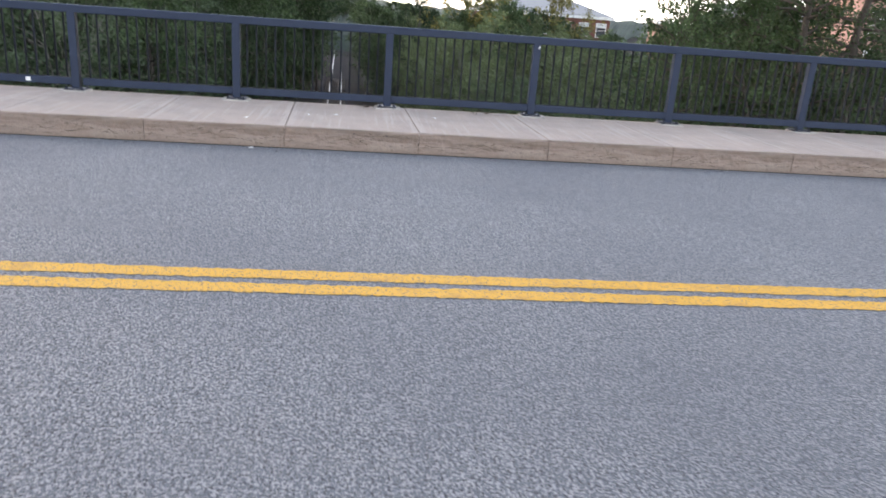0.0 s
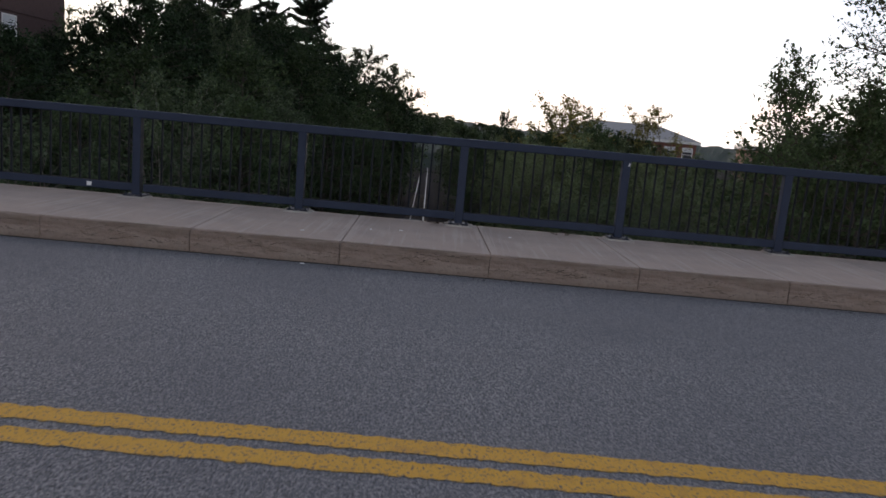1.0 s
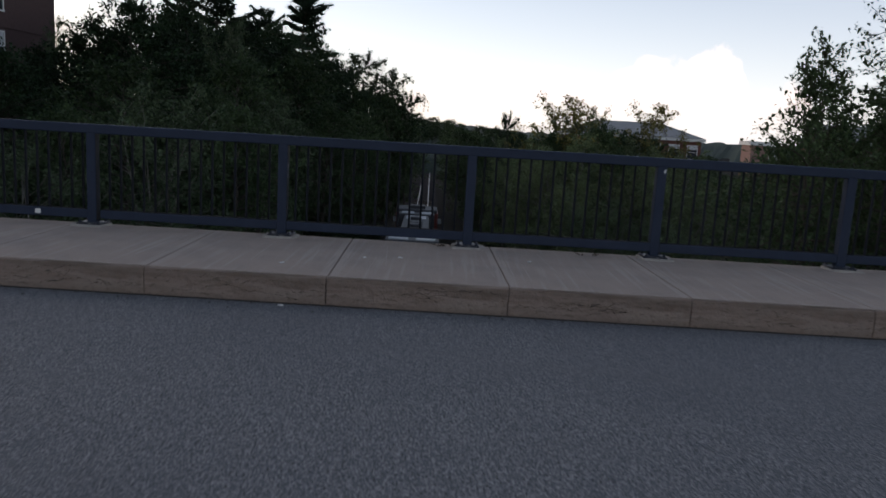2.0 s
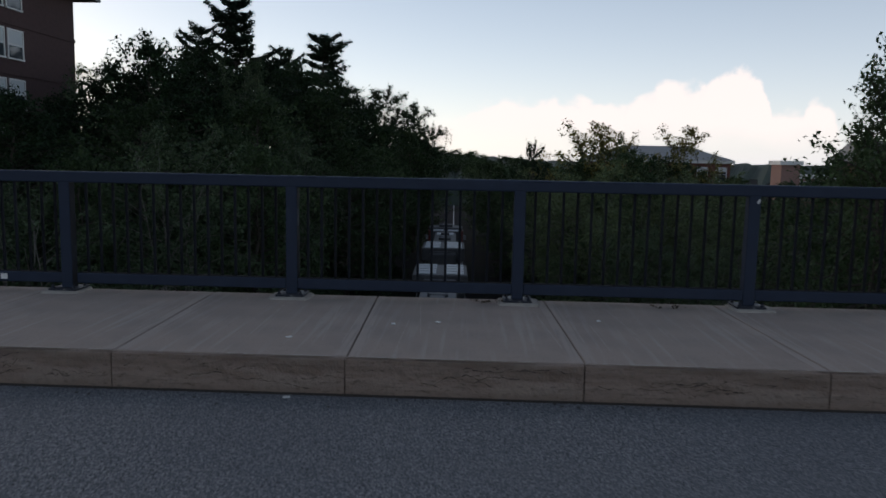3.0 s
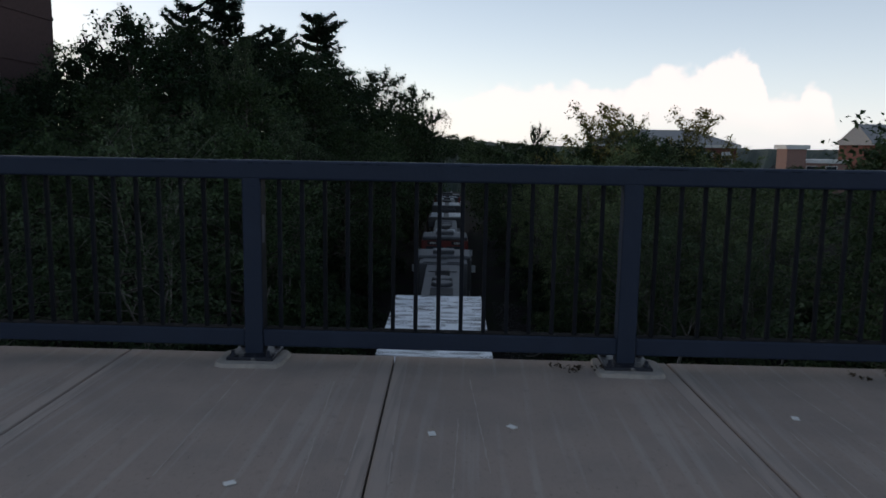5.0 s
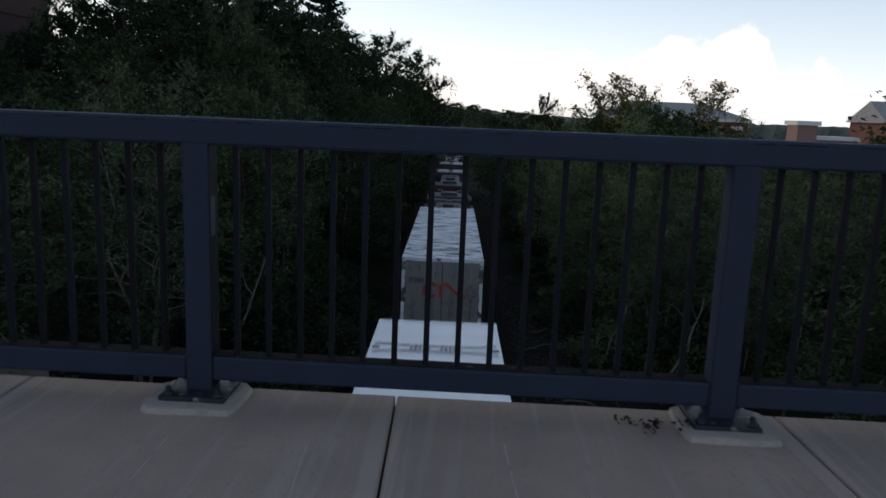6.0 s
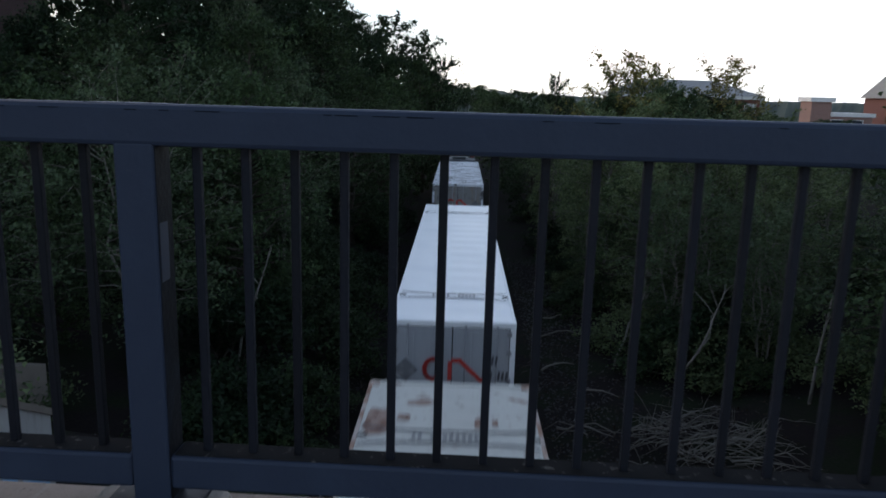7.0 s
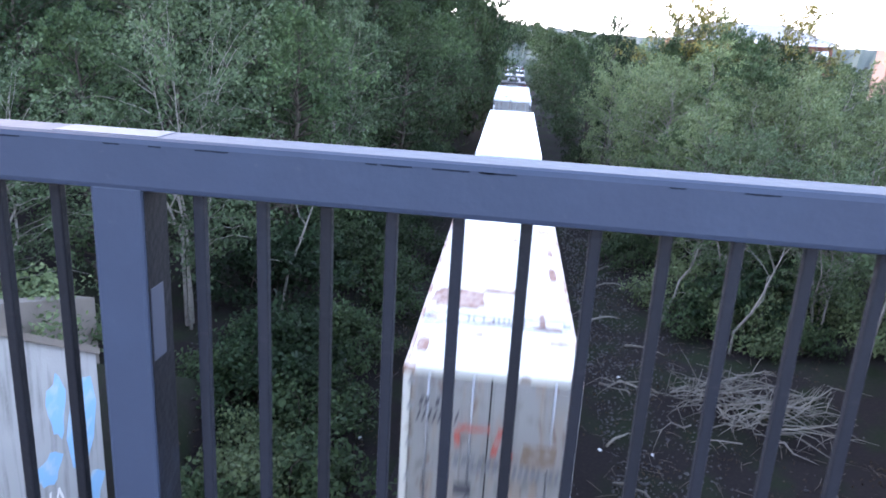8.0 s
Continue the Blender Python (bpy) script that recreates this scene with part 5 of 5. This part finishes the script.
    for mid in (4.2, 18.3):
        b = part("bogie", boxes((-1.25, -1.05, mid - 2.4, mid + 2.4, 0.4, 1.0), (1.05, 1.25, mid - 2.4, mid + 2.4, 0.4, 1.0), (-1.1, 1.1, mid - 0.3, mid + 0.3, 0.5, 0.9), bevel=0.04), LOCODARK, t)
        for dy in (-1.9, 0, 1.9):
            for sx in (-0.72, 0.72):
                bm = bmesh.new()
                tube(bm, [(sx - 0.07, mid + dy, 0.52), (sx + 0.07, mid + dy, 0.52)], [0.52, 0.52], 22)
                part("wheel", bm, RUSTSTEEL, b)
    return t


UPPER = ROOF_Z - BOXH - TRACK_Z     # floor of an upper container above the rails


PEEL = 23.4                # where the peeling container begins


def build_train():
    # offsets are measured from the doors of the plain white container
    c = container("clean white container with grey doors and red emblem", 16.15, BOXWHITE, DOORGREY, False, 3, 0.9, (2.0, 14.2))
    red_mark(c)
    dark_diamond(c, -0.95, 1.85, 0.26)
    part("door_marks", bars(0.72, 2.0, 4, 0.045, 0.2, 0.035, -0.034, 5, 0.02), MARKDARK, c, "dark stencilled bars")
    part("door_marks", bars(0.7, 1.68, 6, 0.045, 0.2, 0.035, -0.034, 6, 0.02), MARKDARK, c, "dark stencilled bars")
    TRAIN.append((c, 0.0, UPPER))
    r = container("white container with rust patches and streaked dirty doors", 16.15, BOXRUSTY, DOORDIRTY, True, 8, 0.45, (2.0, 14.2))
    for line in ((-0.42, 1.98, -0.02, 2.0), (-0.46, 1.9, -0.44, 1.72), (0.18, 1.98, 0.1, 1.62), (0.3, 1.78, 0.34, 1.62)):
        part("faded_stroke", strokes(bmesh.new(), [line], 0.09, -0.036), MARKFADED, r, "faded red painted stroke")
    part("stain", strokes(bmesh.new(), [(0.62, 1.7, 0.92, 1.7), (0.6, 1.55, 0.9, 1.52)], 0.2, -0.035), MARKSTAIN, r, "brown grimy smear")
    part("door_marks", bars(-0.5, 1.3, 7, 0.07, 0.26, 0.05, -0.034, 19, 0.03), MARKSMUDGE, r, "dark worn bars")
    part("door_marks", bars(0.3, 1.2, 9, 0.05, 0.26, 0.04, -0.034, 20, 0.03), MARKSMUDGE, r, "dark worn bars")
    part("placard", boxes((-0.46, -0.2, -0.037, -0.03, 0.85, 1.05)), MARKDARK, r, "small dark placard")
    # large rust patches across the roof sheet
    rp = random.Random(31)
    for x0, x1, y0, y1 in ((-1.2, -0.2, 2.45, 3.5), (-0.3, 0.45, 3.38, 3.62), (0.72, 0.82, 1.75, 2.5), (0.6, 1.1, 1.72, 1.95), (0.85, 1.18, 1.2, 1.36), (0.98, 1.13, 4.3, 5.2), (-1.2, -1.0, 1.9, 2.1), (-1.2, -1.02, 0.5, 1.1), (-0.35, -0.2, 1.3, 1.45), (-1.2, -0.8, 14.2, 15.1), (0.35, 0.55, 14.5, 14.85), (-0.5, -0.32, 13.2, 13.4), (0.6, 0.7, 14.6, 14.8), (-0.75, -0.55, 14.7, 14.9), (0.2, 0.32, 10.2, 10.4), (-0.2, -0.1, 8.1, 8.3), (0.9, 1.1, 11.6, 12.0), (0.85, 1.1, 7.9, 8.15), (0.25, 0.34, 7.0, 7.3), (1.0, 1.12, 6.0, 6.6), (0.05, 0.15, 12.0, 12.2)):
        bm = bmesh.new()
        edge = []
        for k in range(28):
            a = k * math.tau / 28
            sx, sy = math.copysign(abs(math.cos(a)) ** 0.5, math.cos(a)), math.copysign(abs(math.sin(a)) ** 0.5, math.sin(a))
            j = rp.uniform(0.86, 1.06)
            edge.append(bm.verts.new(((x0 + x1) / 2 + (x1 - x0) / 2 * sx * j, (y0 + y1) / 2 + (y1 - y0) / 2 * sy * j, BOXH - 0.005)))
        bm.faces.new(edge)
        part("rust_patch", bm, RUSTPATCH, r, "brown rust patch")
    part("door_marks", bars(-1.05, 2.3, 6, 0.05, 0.14, 0.03, -0.034, 9, 0.03), MARKDARK, r, "dark stencilled bars")
    part("door_marks", bars(-1.08, 2.05, 8, 0.03, 0.2, 0.05, -0.034, 10, 0.05), MARKDARK, r, "dark stencilled bars")
    TRAIN.append((r, -3.3 - 16.15, UPPER))
    p = container("white container with roof paint peeling in dark flakes", 12.8, BOXPEEL, DOORDIRTY, False, 12, 0.6, (1.6,))
    red_mark(p)
    dark_diamond(p, 0.9, 1.8, 0.3)
    part("door_marks", bars(-1.05, 2.1, 6, 0.045, 0.18, 0.035, -0.034, 13, 0.02), MARKDARK, p, "dark stencilled bars")
    TRAIN.append((p, PEEL, UPPER))
    low = container("grey lower container standing in the well car", 12.19, DOORGREY, DOORGREY, False, 15, 0.6, ())
    TRAIN.append((low, 1.98, UPPER - BOXH))
    for off in (-3.3 - 16.15 + 1.98, PEEL - 0.65):
        TRAIN.append((copy_thing(low, pose(0, 0, 0)), off, UPPER - BOXH))
    car = well_car(12.9)
    TRAIN.append((car, 1.63, 0.0))
    for off in (-3.3 - 16.15 + 1.63, PEEL - 1.0):
        TRAIN.append((copy_thing(car, pose(0, 0, 0)), off, 0.0))
    lead = locomotive("grimy diesel locomotive with silver radiator screens and red cab", LOCODARK, LOCORED, LOCODARK, True)
    TRAIN.append((lead, 86.8, 0.0))
    second = locomotive("red diesel locomotive running cab backwards with pale windows", LOCODARK, LOCORED, LOCOGREY, True)
    TRAIN.append((second, 83.1, 0.0, 180))
    third = locomotive("dark grey diesel locomotive with long dusty hood", LOCOGREY, LOCODARK, LOCOGREY, False)
    TRAIN.append((third, 37.3, 0.0))


build_train()


# ---- what moves ----
RUN = [(0.0, -82.5), (1.5, -62.8), (2.2, -53.6), (3.5, -37.2), (4.7, -21.6), (6.0, -2.8), (6.5, 5.2), (7.0, 12.9), (7.5, 20.3), (8.0, 28.05)]


def motions():
    """The train draws away along the line at about fifteen metres a second."""
    for item in TRAIN:
        ob, off, z = item[:3]
        turn = item[3] if len(item) > 3 else 0
        c, s = math.cos(radians(HEADING)), math.sin(radians(HEADING))
        rows = []
        for t, y in RUN:
            yy = y + off * c
            rows.append((t, pose(track_x(yy), yy, TRACK_Z + z, 0, 0, HEADING + turn)))
        walk(ob, rows)


# ---- small things ----
def small_things():
    rng = np.random.default_rng(31)
    # heap of dead branches beside the line
    heap = thing("brush_pile", "tangled heap of bare grey dead branches on the ground", "brush pile", pose(8.1, 20.5, -9.75))
    for i in range(100):
        a = rng.uniform(-0.9, 0.9) + (math.pi if rng.random() < 0.4 else 0)
        ln = rng.uniform(0.8, 2.6)
        p0 = Vector((rng.normal() * 1.0, rng.normal() * 0.9, rng.uniform(0.05, 0.75)))
        p1 = p0 + Vector((math.cos(a) * ln, math.sin(a) * ln * 0.8, rng.uniform(-0.3, 0.45)))
        p1.z = max(p1.z, 0.05)
        bm = bmesh.new()
        path = limb_path(p0, p1, rng, 0.18, 4)
        tube(bm, path, [0.026, 0.022, 0.018, 0.012, 0.005], 5)
        for k in (2, 3):
            q = path[k] + Vector(rng.normal(size=3)) * 0.35
            tube(bm, [path[k], path[k].lerp(q, 0.5) + Vector((0, 0, 0.04)), q], [0.014, 0.01, 0.004], 4)
        part("branch", bm, DEADWOOD, heap)
    # thin dead stems, bleached, leaning among the bushes
    for x, y, h, lean in ((8.6, 25, 4.2, 0.9), (11.2, 29, 5.0, -0.7), (6.6, 28, 3.2, 1.0), (12.6, 23.5, 4.4, 0.4), (9.8, 33, 5.2, -1.3), (-7.2, 22, 4.5, 0.8)):
        bm = bmesh.new()
        path = limb_path((0, 0, -0.3), (lean * h * 0.35, 0.3, h), rng, 0.14, 6)
        tube(bm, path, [0.06, 0.055, 0.05, 0.042, 0.034, 0.025, 0.01], 6)
        for k in (2, 3, 4, 5):
            q = path[k] + Vector((rng.normal() * 0.6, rng.normal() * 0.6, rng.uniform(0.3, 0.9)))
            tube(bm, limb_path(path[k], q, rng, 0.15, 3), [0.022, 0.017, 0.012, 0.005], 5)
        tagged(part("dead_stem", bm, PALEBARK, at=pose(x, y, ground_z(x, y))), "thin bleached dead stem leaning among the bushes", "dead tree", group="dead stems")
    # single fallen branches on the ballast edge
    for x, y, ln, a in ((4.6, 21.5, 1.9, -0.3), (4.3, 27.5, 1.6, 0.5), (4.9, 31.5, 2.4, 0.2), (4.2, 15.6, 1.4, -0.6), (5.6, 25, 1.5, -0.4), (4.0, 18.2, 1.1, 0.8), (5.2, 34.5, 2.0, 0.1), (9.2, 16.6, 1.3, 1.4), (-4.6, 20, 1.5, 0.6), (-4.2, 26, 1.2, 1.0), (-5.0, 17, 1.1, -0.4)):
        bm = bmesh.new()
        p0, p1 = Vector((-ln / 2 * math.cos(a), -ln / 2 * math.sin(a), 0.03)), Vector((ln / 2 * math.cos(a), ln / 2 * math.sin(a), 0.06))
        tube(bm, limb_path(p0, p1, rng, 0.12, 5), [0.045, 0.042, 0.036, 0.03, 0.02, 0.01], 6)
        tagged(part("fallen_branch", bm, DEADWOOD, at=pose(x, y, ground_z(x, y) + 0.02)), "bare grey fallen branch lying beside the track", "branch", group="fallen branches")
    # twigs and sticks strewn over the soil
    bm = bmesh.new()
    for i in range(420):
        y = rng.uniform(11, 38)
        x = track_x(y) + (rng.uniform(2.6, 10.5) if rng.random() < 0.8 else -rng.uniform(2.8, 5))
        a, ln, z = rng.uniform(0, math.pi), rng.uniform(0.15, 0.8), ground_z(x, y) + 0.03
        d = Vector((math.cos(a) * ln / 2, math.sin(a) * ln / 2, rng.uniform(-0.01, 0.04)))
        c = Vector((x, y, z))
        r = rng.uniform(0.006, 0.016)
        tube(bm, [c - d, c + Vector((0, 0, 0.02)) + Vector(rng.normal(size=3)) * 0.03 * ln, c + d], [r, r * 0.9, r * 0.5], 4)
    tagged(part("twigs", bm, TWIG), "small grey and brown sticks strewn over the soil", "twigs", kind="stuff")
    # loose stones on and beside the ballast
    bm_v, bm_f = [], []
    for i in range(9500):
        y = rng.uniform(9, 48)
        side = 1 if rng.random() < 0.72 else -1
        x = track_x(y) + side * (1.6 + abs(rng.normal()) * 2.6)
        dx = abs(x - track_x(y))
        z = TRACK_Z - 0.2 - 0.22 * max(0, min(1, (dx - 1.7) / 1.6)) if dx < 3.3 else ground_z(x, y)
        s = rng.uniform(0.015, 0.052) * (1.7 if rng.random() < 0.05 else 1)
        k = len(bm_v)
        for d in ((1, 0, 0), (0, 1, 0), (-1, 0, 0), (0, -1, 0), (0, 0, 0.8), (0, 0, -0.8)):
            j = rng.uniform(0.7, 1.3)
            bm_v.append((x + d[0] * s * j + rng.normal() * s * 0.2, y + d[1] * s * j, z + 0.02 + d[2] * s * j))
        for q in ((0, 1, 4), (1, 2, 4), (2, 3, 4), (3, 0, 4), (1, 0, 5), (2, 1, 5), (3, 2, 5), (0, 3, 5)):
            bm_f.append(tuple(k + n for n in q))
    me = bpy.data.meshes.new("ballast_stones")
    me.from_pydata(bm_v, [], bm_f)
    me.materials.append(STONE)
    tagged(new("ballast_stones", me), "scattered grey ballast stones beside the track", "stones", kind="stuff")
    # dead leaves and bark scraps over the soil
    spots = [(track_x(y) + d, y, 0.0) for y, d in zip(rng.uniform(11, 40, 340), np.concatenate([rng.uniform(3.2, 11, 240), rng.uniform(-7, -3.2, 100)]))]
    spots = [(x, y, ground_z(x, y) + 0.05) for x, y, z in spots]
    tagged(new("leaf_litter", leaf_cloud("leaf_litter", spots, [0.9] * len(spots), 14, 0.09, DEADLEAF, rng, 0.03)), "brown dead leaves strewn over the dark soil", "leaf litter", kind="stuff")
    # bits of pale litter
    litter = mesh_of(boxes((-0.06, 0.06, -0.04, 0.04, 0.0, 0.025), bevel=0.01), "litter", WHITEPAINT)
    for x, y in ((4.87, 17.7), (3.42, 17.6), (4.1, 16.8), (-3.4, 17.7), (-4.3, 20.1), (-3.2, 16.8), (4.4, 22.4), (-4.1, 21.8)):
        tagged(part("litter", litter, None, at=pose(x, y, max(ground_z(x, y), TRACK_Z - 0.4) + 0.03, 8, 5, x * 90)), "small scrap of white litter on the ballast", "litter", group="scraps of litter")
    # specks and twigs on the pavement
    speck = mesh_of(boxes((-0.02, 0.02, -0.014, 0.014, 0.0, 0.004)), "speck", WHITEPAINT)
    for x, y in ((1.02, -1.0), (1.35, -0.9), (0.35, -1.5), (2.6, -0.7)):
        tagged(part("litter", speck, None, at=pose(x, y, 0.002, 0, 0, x * 100)), "tiny pale scrap lying on the concrete pavement", "litter", group="scraps of litter")
    pebble = mesh_of(boxes((-0.01, 0.01, -0.007, 0.007, 0.0, 0.009), bevel=0.003), "pebble", STONE)
    for i in range(26):
        x = rng.uniform(-5, 7)
        tagged(part("pebble", pebble, None, at=pose(x, -2.02 - abs(rng.normal()) * 0.1, ROAD_Z, 0, 0, rng.uniform(0, 360))), "small grey pebble in the gutter", "pebble", group="pebbles in the gutter")
    tagged(part("litter", boxes((-0.022, 0.022, -0.011, 0.011, 0.0, 0.008)), WHITEPAINT, at=pose(0.48, -2.09, ROAD_Z + 0.001, 0, 0, 12)), "white scrap of paper in the gutter", "litter", group="scraps of litter")
    # drift of twigs and dead leaves against the railing
    for cx, n in ((1.72, 16), (3.3, 12)):
        cents = [(rng.normal() * 0.09, rng.normal() * 0.035, abs(rng.normal()) * 0.008 + 0.006) for k in range(6)]
        d = leaf_cloud("dead_leaves", cents, [0.05] * 6, n // 2, 0.026, DEADLEAF, rng, 0.1)
        ob = new("leaf_drift", d)
        ob.matrix_basis = pose(cx, -0.06, 0.004)
        tagged(ob, "small drift of brown dead leaves and twigs on the pavement", "dead leaves", kind="stuff")
    # marks on the railing
    tagged(part("sticker", boxes((-0.03, 0.03, -0.004, -0.001, -0.025, 0.025)), WHITEPAINT, at=pose(-2.62, 0.004, 0.115)), "small white sticker on the bottom rail", "sticker")
    tagged(part("sticker", boxes((-0.009, 0.009, -0.004, -0.001, -0.02, 0.02)), WHITEPAINT, at=pose(4.03, 0.0, 0.93, 0, 20, 0)), "small white sticker near the post's top", "sticker")
    tagged(part("paint_patch", boxes((0.0512, 0.0528, 0.012, 0.06, 0.63, 0.78), bevel=0.0006), TOUCHUP, at=pose(0, 0, 0)), "lighter grey touched-up paint patch on a railing post", "paint patch")


DEADLEAF = leaf_material("dead_leaves", (0.03, 0.021, 0.013), (0.09, 0.065, 0.04))
TWIG = material("twig_bark", (0.13, 0.105, 0.085), 0.95, spots=[(2, 0.5, 0.6, (0.05, 0.04, 0.033), 0.9)])
STONE = material("loose_stone", (0.085, 0.08, 0.079), 0.9, spots=[(4, 0.5, 0.7, (0.045, 0.042, 0.04), 0.8)], bump=0.3)
TOUCHUP = material("touch_up_paint", (0.034, 0.042, 0.066), 0.5)
small_things()


motions()
